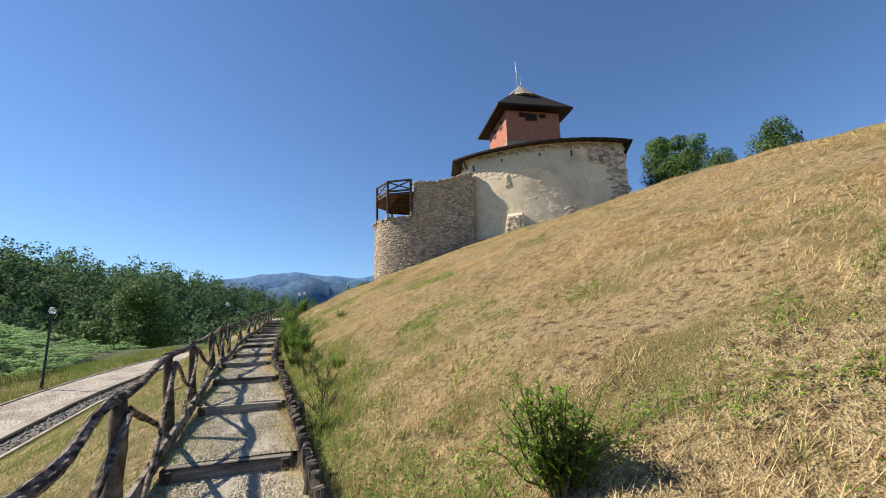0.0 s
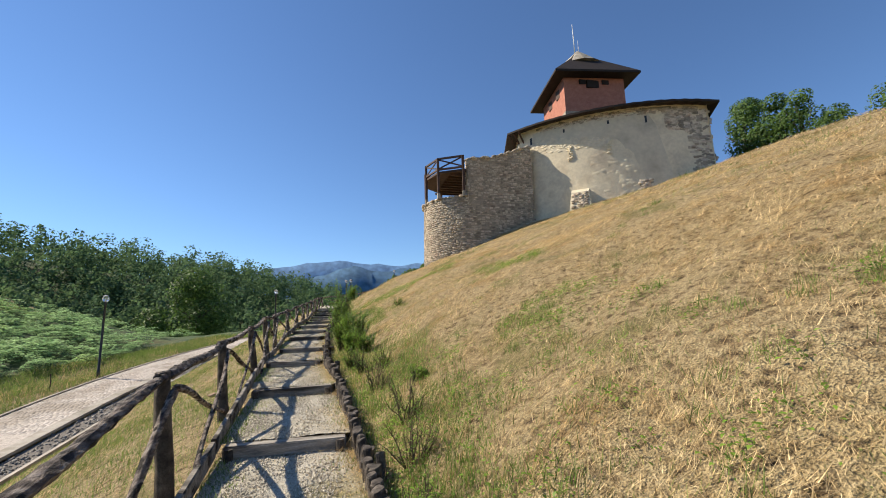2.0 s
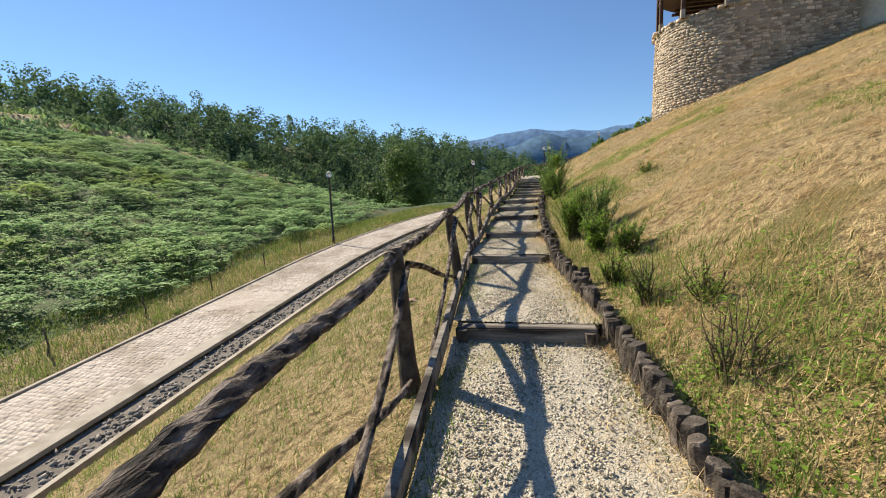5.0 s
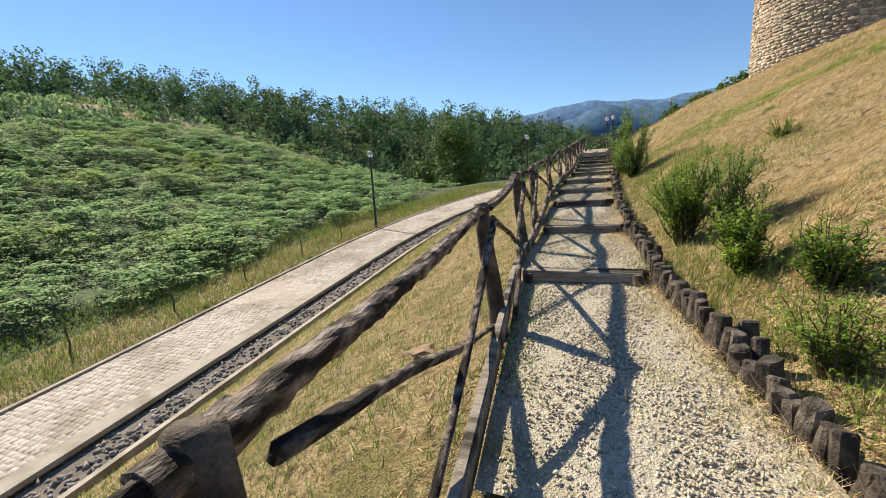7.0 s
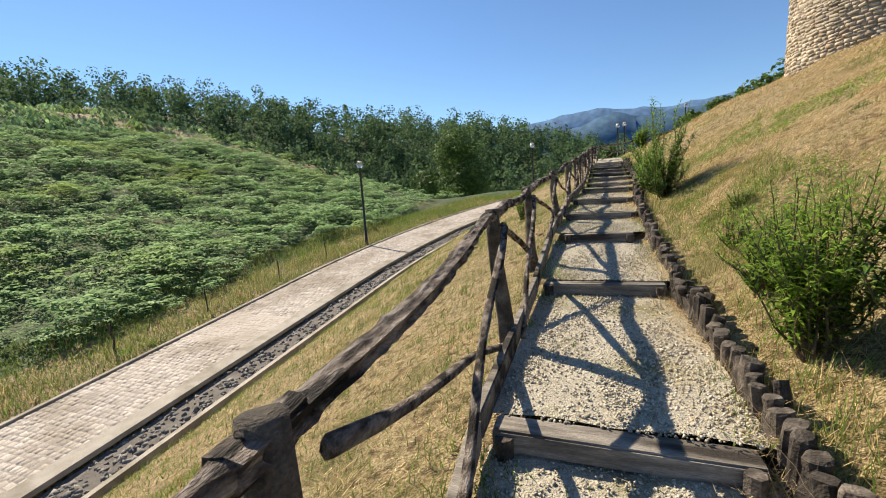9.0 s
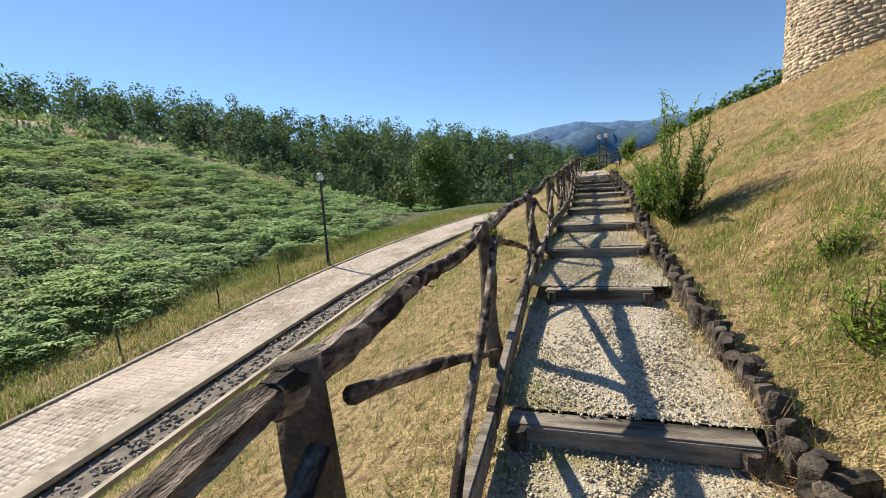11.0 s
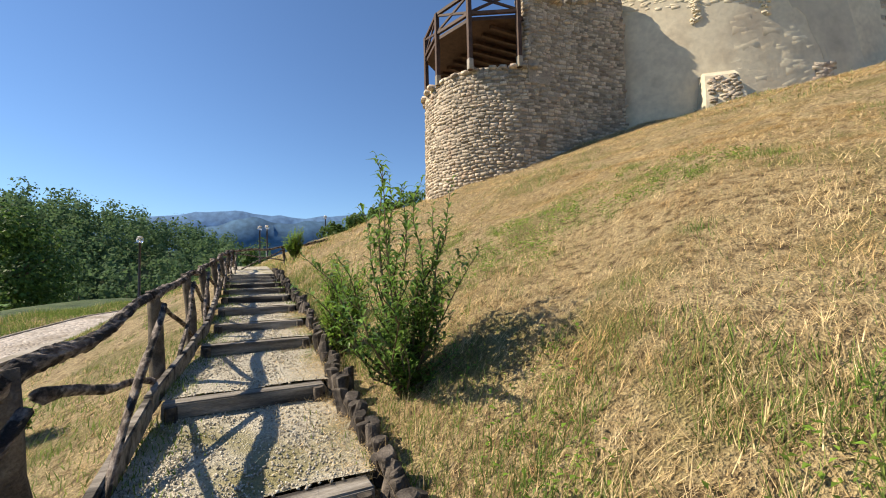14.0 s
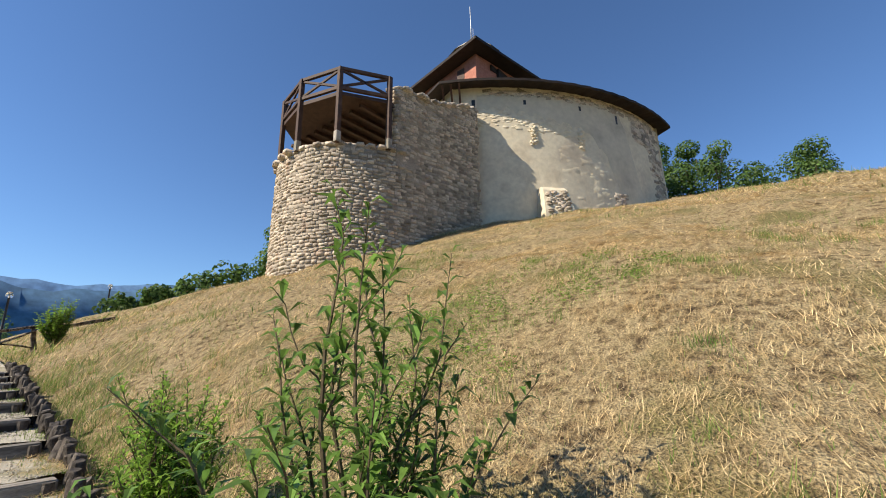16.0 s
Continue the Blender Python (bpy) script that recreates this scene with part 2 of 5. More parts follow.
def bent(a, b, n=7, sag=0.0, jitter=0.03, seed=0):
    """Points from a to b with a natural crookedness."""
    r = np.random.default_rng(seed)
    a, b = np.asarray(a, float), np.asarray(b, float)
    t = np.linspace(0, 1, n)[:, None]
    p = a + (b - a) * t
    w = np.sin(np.pi * t)
    phase = r.uniform(0, 6, 3)
    amp = jitter * r.uniform(0.5, 1.4, 3)
    for k in range(3):
        p[:, k] += (amp[k] * np.sin(t[:, 0] * r.uniform(4, 9) + phase[k])) * w[:, 0] ** 0.5
    p[:, 2] -= sag * w[:, 0]
    return p


def box(x0, x1, y0, y1, z0, z1, bevel=0.0):
    bm = bmesh.new()
    bmesh.ops.create_cube(bm, size=1)
    bmesh.ops.scale(bm, vec=(x1 - x0, y1 - y0, z1 - z0), verts=bm.verts)
    bmesh.ops.translate(bm, vec=((x0 + x1) / 2, (y0 + y1) / 2, (z0 + z1) / 2), verts=bm.verts)
    if bevel:
        bmesh.ops.bevel(bm, geom=bm.edges[:], offset=bevel, segments=2, affect="EDGES")
    return bm


def bm_mesh(name, bm, mat):
    me = bpy.data.meshes.new(name)
    bm.to_mesh(me)
    bm.free()
    me.materials.append(mat)
    return me


def beam(a, b, w, h, roll=0.0, bevel=0.008):
    """A squared timber from a to b: a bmesh."""
    a, b = Vector(a), Vector(b)
    d = b - a
    bm = box(-w / 2, w / 2, -h / 2, h / 2, 0, d.length, bevel)
    m = Matrix.Translation(a) @ d.to_track_quat("Z", "Y").to_matrix().to_4x4() @ Matrix.Rotation(roll, 4, "Z")
    bmesh.ops.transform(bm, matrix=m, verts=bm.verts)
    return bm


# ---- the lie of the land ----
STEP_Y = np.array([-13.3, -10.6, -8.0, -5.3, -2.59, 0.0, 3.48, 6.24, 8.37, 10.08, 11.76, 13.6, 14.88, 16.1, 17.3, 18.4, 19.4, 20.3, 21.1, 21.8])
STEP_Z = np.array([-0.98, -0.79, -0.6, -0.41, -0.2, 0.0, 0.14, 0.285, 0.56, 0.747, 0.93, 1.10, 1.21, 1.36, 1.50, 1.62, 1.73, 1.82, 1.90, 1.97])
CENTRE_Y = np.array([-14, -5.3, -2.59, 0, 3.48, 6.24, 8.37, 10.1, 11.8, 13.6, 14.9, 18.0, 23.0, 30])
CENTRE_X = np.array([0.9, 0.33, 0.18, 0.0, -0.30, -0.32, -0.34, -0.28, -0.22, -0.05, 0.05, 0.12, 0.2, 0.4])


def path_x(y):
    return np.interp(y, CENTRE_Y, CENTRE_X)


def path_z(y):
    return np.interp(y, np.r_[-60, STEP_Y, 26, 60], np.r_[-4.2, STEP_Z - 0.1, 2.15, 2.6])


def smooth(a, b, x):
    t = np.clip((x - a) / (b - a), 0, 1)
    return t * t * (3 - 2 * t)


def road_shift(y):
    return 0.0085 * np.clip(y - 17, 0, 30) ** 2 + 0.51 * np.clip(y - 47, 0, None)


def road_z(y):
    return -4.25 + 0.09 * np.clip(y, -60, 42) + 0.02 * np.clip(y - 42, 0, 20)


RISE_D = np.array([0, 0.3, 1.9, 4.7, 7.5, 16.9, 23.3, 29, 40, 80, 400])
RISE_Z = np.array([0, 0.03, 0.98, 2.35, 3.55, 7.2, 8.9, 9.6, 10.2, 10.6, 11])
AZ = np.array([-40, -8, 0, 4.7, 13, 25.4, 35.5, 42.6, 49, 57.6, 90, 180])
AZ_Z = np.array([-2, 0, 4.5, 8.5, 13.5, 17.0, 21.0, 25.0, 26, 27, 29, 29])


def bumps(x, y, s):
    return np.sin(x * 1.7 * s + 1.3 * np.sin(y * 0.9 * s)) * np.sin(y * 1.3 * s + 1.1 * np.sin(x * 1.1 * s + 2))


def lattice(x, y, s, seed=0.0):
    """Smooth random values 0 to 1 on a grid of s cells to the metre."""
    x, y = np.asarray(x, float) * s, np.asarray(y, float) * s
    i, j = np.floor(x), np.floor(y)
    u, v = x - i, y - j
    u, v = u * u * (3 - 2 * u), v * v * (3 - 2 * v)

    def cell(a, b):
        h = np.sin(a * 127.1 + b * 311.7 + seed * 74.7) * 43758.5453
        return h - np.floor(h)
    low = cell(i, j) * (1 - u) + cell(i + 1, j) * u
    high = cell(i, j + 1) * (1 - u) + cell(i + 1, j + 1) * u
    return low * (1 - v) + high * v


def ground(x, y):
    """Height of the land at arrays x, y."""
    x, y = np.asarray(x, float), np.asarray(y, float)
    pz, px = path_z(y), path_x(y)
    right = x - (px + 0.72)
    up = np.interp(right, RISE_D, RISE_Z) * (1 - 0.12 * smooth(20, 30, y))
    z_right = pz + up + 0.05 * bumps(x, y, 1.0) * smooth(0.2, 1.5, right) + 0.16 * bumps(x, y, 0.25) * smooth(1, 5, right) \
        + (0.16 * (lattice(x, y, 0.75) - 0.5) + 0.09 * (lattice(x, y, 1.6, 3) - 0.5)) * smooth(0.5, 2.0, right)
    rz, sh = road_z(y), road_shift(y)
    edge = -8.7 + sh
    t = np.clip((px - 0.75 - x) / np.maximum(px - 0.75 - edge, 0.5), 0, 1)
    z_strip = pz - 0.06 + (rz + 0.12 - pz) * (0.75 * t + 0.25 * t * t) + 0.03 * bumps(x, y, 1.4) * smooth(0, 0.1, t)
    u = -(x - sh)
    z_left = np.interp(u, [8.7, 9.0, 10.2, 10.4, 14.0, 14.2, 16.5], [0.12, -0.34, -0.34, -0.1, -0.1, 0.02, 0.05]) + rz
    z_left = z_left + np.interp(-x - 16.5, [0, 5, 13, 23, 34, 42, 47, 75, 115, 400], [0, 0.9, 2.8, 6.2, 10.2, 13.4, 14.2, 17, 18, 20]) * smooth(15.5, 20, u) \
        + 0.25 * bumps(x, y, 0.3) * smooth(16, 22, u)
    near = np.where(right > 0, z_right, np.where(x > edge, z_strip, z_left))
    az = np.degrees(np.arctan2(-x, y + 4))
    rad = np.hypot(x, y + 4)
    crest = np.interp(az, [-180, -40, 15, 20, 24, 30, 37, 46, 59, 95, 180], [400, 75, 60, 52, 56, 62, 68, 72, 75, 90, 400])
    far = -9 + (np.interp(az, AZ, AZ_Z) + 9) * smooth(78, 150, rad) - 14 * smooth(220, 420, rad)
    w = smooth(0, 18, rad - crest)
    return near * (1 - w) + far * w


def axis(parts):
    return np.concatenate([np.arange(a, b, s) for a, b, s in parts])


gx = axis([(-1800, -300, 150), (-300, -100, 12), (-100, -18, 2), (-18, -8, 0.3), (-8, -2, 0.4), (-2, 6, 0.2), (6, 32, 0.3), (32, 100, 4), (100, 300, 25), (300, 1801, 150)])
gy = axis([(-1800, -300, 150), (-300, -60, 20), (-60, -16, 2), (-16, 30, 0.3), (30, 100, 1.5), (100, 300, 12), (300, 1801, 150)])
GX, GY = np.meshgrid(gx, gy)
GZ = ground(GX, GY)
nx, ny = len(gx), len(gy)
gv = np.stack([GX, GY, GZ], -1).reshape(-1, 3)
gi = (np.arange(ny - 1)[:, None] * nx + np.arange(nx - 1)[None]).ravel()
me = bpy.data.meshes.new("ground")
me.from_pydata(gv.tolist(), [], np.stack([gi, gi + 1, gi + nx + 1, gi + nx], 1).tolist())
me.materials.append(M_SOIL)
me.materials.append(M_FERNBED)
mid_x = (GX[:-1, :-1] + GX[1:, 1:]) / 2
mid_y = (GY[:-1, :-1] + GY[1:, 1:]) / 2
green_bed = (mid_x < -17.0 + road_shift(mid_y)) | (np.hypot(mid_x, mid_y) > 75)
far_r = np.hypot(mid_x, mid_y + 4)
far_a = np.degrees(np.arctan2(-mid_x, mid_y + 4))
crest_r = np.interp(far_a, [15, 20, 24, 30, 37, 46, 59, 95], [60, 52, 56, 62, 68, 72, 75, 90])
green_bed &= ~((far_r > crest_r - 6.5) & (far_r < crest_r + 4) & (far_a > 31) & (far_a < 90))
me.polygons.foreach_set("material_index", green_bed.astype(np.int32).ravel())
me.polygons.foreach_set("use_smooth", [True] * len(me.polygons))
solo("ground", me, "dry hillside meadow falling to a valley", "ground", kind="structure")


def ribbon(name, ys, left, right, dz_l, dz_r, base, mat, thick=0.12):
    """A long strip of given left and right edges that follows the land, with sides."""
    v, f = [], []
    for y in ys:
        l, r = left(y), right(y)
        z = base(y)
        v += [(l, y, z + dz_l - thick), (l, y, z + dz_l), (r, y, z + dz_r), (r, y, z + dz_r - thick)]
    for i in range(len(ys) - 1):
        a, b = 4 * i, 4 * i + 4
        f += [(a, b, b + 1, a + 1), (a + 1, b + 1, b + 2, a + 2), (a + 2, b + 2, b + 3, a + 3)]
    return mesh_of(name, v, f, mat)

# ---- road, kerbs and ditch ----
ROAD_Y = np.arange(-40, 75, 1.0)
road = solo("road", ribbon("road", ROAD_Y, lambda y: -13.85 + road_shift(y), lambda y: -10.85 + road_shift(y), 0.0, 0.0, road_z, M_ROADBED),
            "cobbled lane of pale worn stones", "road", kind="structure")
kerb = thing("kerb", "pale concrete kerb bordering the cobbled lane", "kerb", kind="structure")
child("kerb_strip", ribbon("kerb_strip", ROAD_Y, lambda y: -10.85 + road_shift(y), lambda y: -10.35 + road_shift(y), 0.05, 0.05, road_z, M_CONCRETE), kerb)
child("kerb_strip", ribbon("kerb_strip", ROAD_Y, lambda y: -13.99 + road_shift(y), lambda y: -13.86 + road_shift(y), 0.07, 0.07, road_z, M_CONCRETE), kerb)
ditch = thing("ditch", "dark stone-lined drainage ditch beside the lane", "ditch", kind="structure")
child("ditch_bed", ribbon("ditch_bed", ROAD_Y, lambda y: -10.3 + road_shift(y), lambda y: -9.2 + road_shift(y), -0.12, -0.16, road_z, M_DITCH, 0.2), ditch)
child("ditch_edge", ribbon("ditch_edge", ROAD_Y, lambda y: -9.2 + road_shift(y), lambda y: -9.0 + road_shift(y), 0.02, 0.06, road_z, M_CONCRETE, 0.35), ditch)

# ---- stepped path ----
path = thing("path", "pale gravel path rising in timber steps", "path", kind="structure")
for k in range(len(STEP_Y)):
    y0 = STEP_Y[k] + 0.1
    y1 = STEP_Y[k + 1] + 0.02 if k + 1 < len(STEP_Y) else 27.0
    z0 = STEP_Z[k] - 0.015
    z1 = STEP_Z[k + 1] - 0.15 if k + 1 < len(STEP_Y) else 2.3
    z1 = max(z1, z0 - 0.02)
    n = 8
    v, f = [], []
    for i in range(n + 1):
        t = i / n
        y, z = y0 + (y1 - y0) * t, z0 + (z1 - z0) * t
        c = float(path_x(y))
        for q in (-0.68, -0.35, 0.0, 0.35, 0.72):
            v.append((c + q, y, z + 0.012 * math.sin(9 * q + 3 * y)))
    for i in range(n):
        for q in range(4):
            a = i * 5 + q
            f.append((a, a + 1, a + 6, a + 5))
    child("tread", mesh_of("tread", v, f, M_GRAVEL, True), path)

for k in range(len(STEP_Y)):
    y, z, c = STEP_Y[k], STEP_Z[k], float(path_x(STEP_Y[k]))
    step = thing("timber_step", "weathered grey timber step beam across the gravel path", "step", (c, y, z), "steps of the path")
    half = 0.64 if k != 8 else 0.52
    h = 0.17
    tilt = rng.uniform(-0.015, 0.015)
    child("beam", bm_mesh("beam", beam((-half, tilt, -h / 2 - tilt), (half, -tilt, -h / 2 + tilt), 0.13, h, math.pi / 2, 0.012), M_BEAM), step)
    for s in (-1, 1):
        v, f = tube([(s * (half - 0.07), -0.11, -0.36), (s * (half - 0.07), -0.11, -0.2), (s * (half - 0.07), -0.105, -0.035)], [0.05, 0.05, 0.046], 8, 0.06, k * 2 + s + 5)
        child("stake", mesh_of("stake", v, f, M_STUMP), step)
    if k + 1 < len(STEP_Y):
        a = (c - 0.72, y - 0.1, z + 0.0)
        c2 = float(path_x(STEP_Y[k + 1]))
        b = (c2 - 0.72, STEP_Y[k + 1] - 0.12, STEP_Z[k + 1] - 0.02)
        board = solo("edge_board", bm_mesh("edge_board", beam(a, b, 0.06, 0.17, 0, 0.01), M_BEAM), "weathered edging board along the gravel path", "edging", "edging boards")

# ---- log palisade along the uphill side ----
edging = thing("log_edging", "row of short dark upright logs edging the path", "edging")
LOGS = []
for k in range(9):
    r = np.random.default_rng(50 + k)
    rad, top = r.uniform(0.042, 0.06), r.uniform(0.09, 0.155)
    v, f = tube([(0, 0, -0.3), (0, 0, -0.1), (0.006, 0, 0.05), (0.004, 0.004, top - 0.012), (0.004, 0.004, top)], [rad, rad, rad * 0.98, rad * 0.97, rad * 0.8], 11, 0.09, 90 + k)
    slant = r.uniform(-0.25, 0.25, 2)
    v = [p + np.array((0, 0, slant[0] * p[0] + slant[1] * p[1] if p[2] > 0.1 else 0.0)) for p in v]
    LOGS.append(mesh_of("log", v, f, M_STUMP))
y = -9.5
k = 0
while y < 23:
    c = float(path_x(y)) + 0.76 + rng.uniform(-0.014, 0.014)
    z = float(path_z(y)) + 0.10 + rng.uniform(-0.035, 0.035)
    loose = 1.0 if y < 5.5 else 2.2
    for behind in (0.0, 0.11) if rng.random() < 0.06 else (0.0,):
        ob = child("log", LOGS[k % 9], edging)
        ob.matrix_basis = pose(c + behind + 0.03 * (loose - 1) * rng.uniform(-1, 1), y + 0.4 * behind, z + 0.2 * behind - 0.02 * (loose - 1), rng.uniform(-7, 7) * loose, rng.uniform(-3, 12) * loose, rng.uniform(0, 360))
        k += 4 if behind else 1
    y += rng.uniform(0.085, 0.12) * (1 if y < 12 else 1.25)

wy = np.arange(-9.4, 14, 0.11)
wp = np.stack([path_x(wy) + 0.685 + 0.012 * np.sin(wy * 23), wy, path_z(wy) + 0.15 + 0.02 * np.sin(wy * 7.3)], 1)
v, f = tube(wp, 0.0013, 4)
child("wire", mesh_of("wire", v, f, M_TWIG), edging, "thin loose wire along the logs")
for x, y, turn, ln in ((0.50, 5.92, 35, 0.34), (0.58, 5.70, 70, 0.30), (0.42, 5.78, 110, 0.26)):
    v, f = tube([(-ln / 2, 0, 0), (0, 0.01, 0.005), (ln / 2, 0, 0)], [0.062, 0.066, 0.058], 9, 0.08, int(turn))
    fallen = solo("fallen_log", mesh_of("fallen_log", v, f, M_STUMP), "short dark log lying loose beside the path", "log", "loose logs")
    fallen.matrix_basis = pose(x, y, float(path_z(y)) + 0.09, 8, 5, turn)
for x, y, sz, seed in ((-1.69, 2.08, 0.13, 3), (-1.36, 9.46, 0.10, 4), (-3.58, 11.78, 0.2, 5), (-3.2, 11.5, 0.12, 6)):
    bm = bmesh.new()
    bmesh.ops.create_icosphere(bm, subdivisions=2, radius=sz)
    rs = np.random.default_rng(seed)
    for vert in bm.verts:
        vert.co *= 1 + 0.14 * rs.standard_normal()
        vert.co.z *= 0.3
    bmesh.ops.translate(bm, vec=(x, y, float(ground(x, y)) + 0.02), verts=bm.verts)
    solo("field_stone", bm_mesh("field_stone", bm, M_FIELDSTONE), "flat brownish field stone half sunk in grass", "stone", "stones in the grass")

# ---- rustic fence ----
POSTS = [(0.1, -12.1, 0.0), (-0.05, -9.4, 0.22), (-0.36, -6.65, 0.46), (-0.65, -3.92, 0.684), (-0.956, -0.84, 0.806), (-1.05, 1.95, 1.0), (-1.19, 4.68, 1.216), (-1.27, 7.13, 1.333),
         (-1.17, 9.9, 1.55), (-1.04, 12.48, 1.778), (-0.93, 14.5, 1.95), (-0.835, 16.36, 2.098), (-0.72, 18.4, 2.3), (-0.6, 20.3, 2.5), (-0.45, 22.3, 2.7), (-0.3, 24.6, 2.85),
         (1.6, 26.2, 3.1), (3.6, 27.4, 3.5)]
fence = thing("log_fence", "rustic fence of gnarled weathered grey-brown logs", "fence")
FOOT = []
for k, (x, y, z) in enumerate(POSTS):
    lean = rng.uniform(-0.03, 0.03)
    foot = (x + 0.10 + lean, y + rng.uniform(-0.05, 0.05), float(ground(x, y)) - 0.15)
    FOOT.append(foot)
    pts = bent(foot, (x, y, z + 0.03), 7, 0, 0.02, 200 + k)
    v, f = tube(pts, np.linspace(0.076, 0.056, 7), 10, 0.07, 300 + k)
    child("post", mesh_of("post", v, f, M_POST, True), fence)
for k in range(len(POSTS) - 1):
    a, b = np.array(POSTS[k]), np.array(POSTS[k + 1])
    d = (b - a) / np.linalg.norm(b - a)
    up = np.array((0, 0, -0.02))
    v, f = tube(bent(a - 0.11 * d + up, b + 0.11 * d + up * 0.6, 56, 0.035, 0.028, 400 + k), np.linspace(0.045, 0.037, 56), 14, 0.115, 500 + k)
    child("rail", mesh_of("rail", v, f, M_WOOD), fence)
    fa, fb = np.array(FOOT[k]), np.array(FOOT[k + 1])
    hi_a, hi_b = a + (b - a) * 0.045 + (0.07, 0, -0.12), a + (b - a) * 0.955 + (0.07, 0, -0.10)
    lo_a, lo_b = fa + (b - a) * 0.03 + (0.06, 0, 0.30), fb - (b - a) * 0.03 + (0.0, 0, 0.32)
    v, f = tube(bent(hi_a, lo_b, 12, -0.01, 0.02, 600 + k), np.linspace(0.028, 0.022, 12), 8, 0.13, 700 + k)
    child("brace", mesh_of("brace", v, f, M_WOOD, True), fence)
    v, f = tube(bent(lo_a + (0.05, 0, 0), hi_b + (0.05, 0, 0), 12, 0.0, 0.02, 800 + k), np.linspace(0.023, 0.028, 12), 8, 0.13, 900 + k)
    child("brace", mesh_of("brace", v, f, M_WOOD, True), fence)

# ---- street lamps ----
def street_lamp(x, y, height, label, base=None):
    z = float(ground(x, y)) if base is None else base
    ob = thing("street_lamp", label, "lamp", (x, y, z), "street lamps")
    v, f = tube([(0, 0, -0.2), (0, 0, 0.5), (0, 0, 0.52), (0, 0, height - 0.45), (0, 0, height - 0.4)], [0.095, 0.095, 0.075, 0.065, 0.08], 12)
    child("pole", mesh_of("pole", v, f, M_METAL_SLIT_SHADE, True), ob)
    bm = bmesh.new()
    bmesh.ops.create_uvsphere(bm, u_segments=20, v_segments=12, radius=0.2)
    bmesh.ops.translate(bm, vec=(0, 0, height - 0.22), verts=bm.verts)
    g = child("globe", bm_mesh("globe", bm, M_GLASS), ob, "clear glass globe")
    g.data.polygons.foreach_set("use_smooth", [True] * len(g.data.polygons))
    v, f = tube([(0, 0, height - 0.04), (0, 0, height - 0.01), (0, 0, height + 0.03)], [0.17, 0.13, 0.02], 14)
    child("cap", mesh_of("cap", v, f, M_ZINC, True), ob)
    v, f = tube([(0, 0, height - 0.4), (0, 0, height - 0.2)], [0.04, 0.03], 8)
    child("bulb", mesh_of("bulb", v, f, M_ZINC, True), ob)
    return ob


street_lamp(-13.88, 24.33, 5.2, "black street lamp with a clear globe beside the lane", -2.06)

street_lamp(-5.3, 38.8, 5.2, "black street lamp standing beyond the fence", -0.75)
for x, y, top in ((2.08, 50.0, 6.5), (2.7, 49.9, 6.58), (9.6, 57.5, 8.75)):
    street_lamp(x, y, top - float(ground(x, y)), "black street lamp at the top of the hill")
for x, y in ((-15.3, 10.0), (-15.0, 13.4), (-14.9, 17.5), (-14.6, 21.0), (-15.6, 6.6)):
    z = float(ground(x, y))
    v, f = tube(bent((x, y, z - 0.2), (x - 0.04, y, z + 0.95), 5, 0, 0.03, int(y * 10)), [0.035, 0.035, 0.03, 0.03, 0.028], 7, 0.1, int(y * 10))
    solo("stake", mesh_of("stake", v, f, M_STUMP), "thin weathered stake in the grass verge", "stake", "stakes along the lane")

# ---- castle ----
def arc(cx, cy, r, a0, a1, n):
    return [(cx + r * math.cos(radians(a)), cy + r * math.sin(radians(a))) for a in np.linspace(a0, a1, n)]


def wall_solid(name, outline, z0, tops, mat, inset=0.0, thick=0.9, rows=1):
    """A wall along an open outline, from z0 to a top per point, leaning in by inset, with real thickness."""
    v, f = [], []
    n = len(outline)
    o = np.array(outline, float)
    nrm = np.zeros((n, 2))
    for i in range(n):
        d = o[min(i + 1, n - 1)] - o[max(i - 1, 0)]
        d /= np.linalg.norm(d)
        nrm[i] = (-d[1], d[0])
    cols = rows + 1
    for i in range(n):
        for q in range(cols):
            t = q / rows
            p = o[i] + nrm[i] * inset * t
            v.append((p[0], p[1], z0 + (tops[i] - z0) * t))
        for q in range(cols):
            t = 1 - q / rows
            p = o[i] + nrm[i] * (thick + inset * t * 0)
            v.append((p[0], p[1], z0 + (tops[i] - z0) * t))
    s = 2 * cols
    for i in range(n - 1):
        for q in range(s):
            q2 = (q + 1) % s
            f.append((i * s + q, (i + 1) * s + q, (i + 1) * s + q2, i * s + q2))
    f.append(tuple(range(s)))
    f.append(tuple((n - 1) * s + q for q in range(s))[::-1])
    return mesh_of(name, v, f, mat)


castle = thing("castle", "old round stone castle with plastered keep and brick tower", "castle", (0, 0, 0))
KC = (27.3, 28.8)
KR = 14.85
# keep wall: a horseshoe, counter-clockwise so that the inner side lies to the left
keep = [(18.6, 33.0)] + arc(*KC, KR, 210.5, 265.5, 64) + [(31.7, 23.0)]
child("keep_wall", wall_solid("keep_wall", keep, 5.0, [15.5] * len(keep), M_PLASTER, 0.25, 1.2, 14), castle, "cream old plaster flaking off rubble")


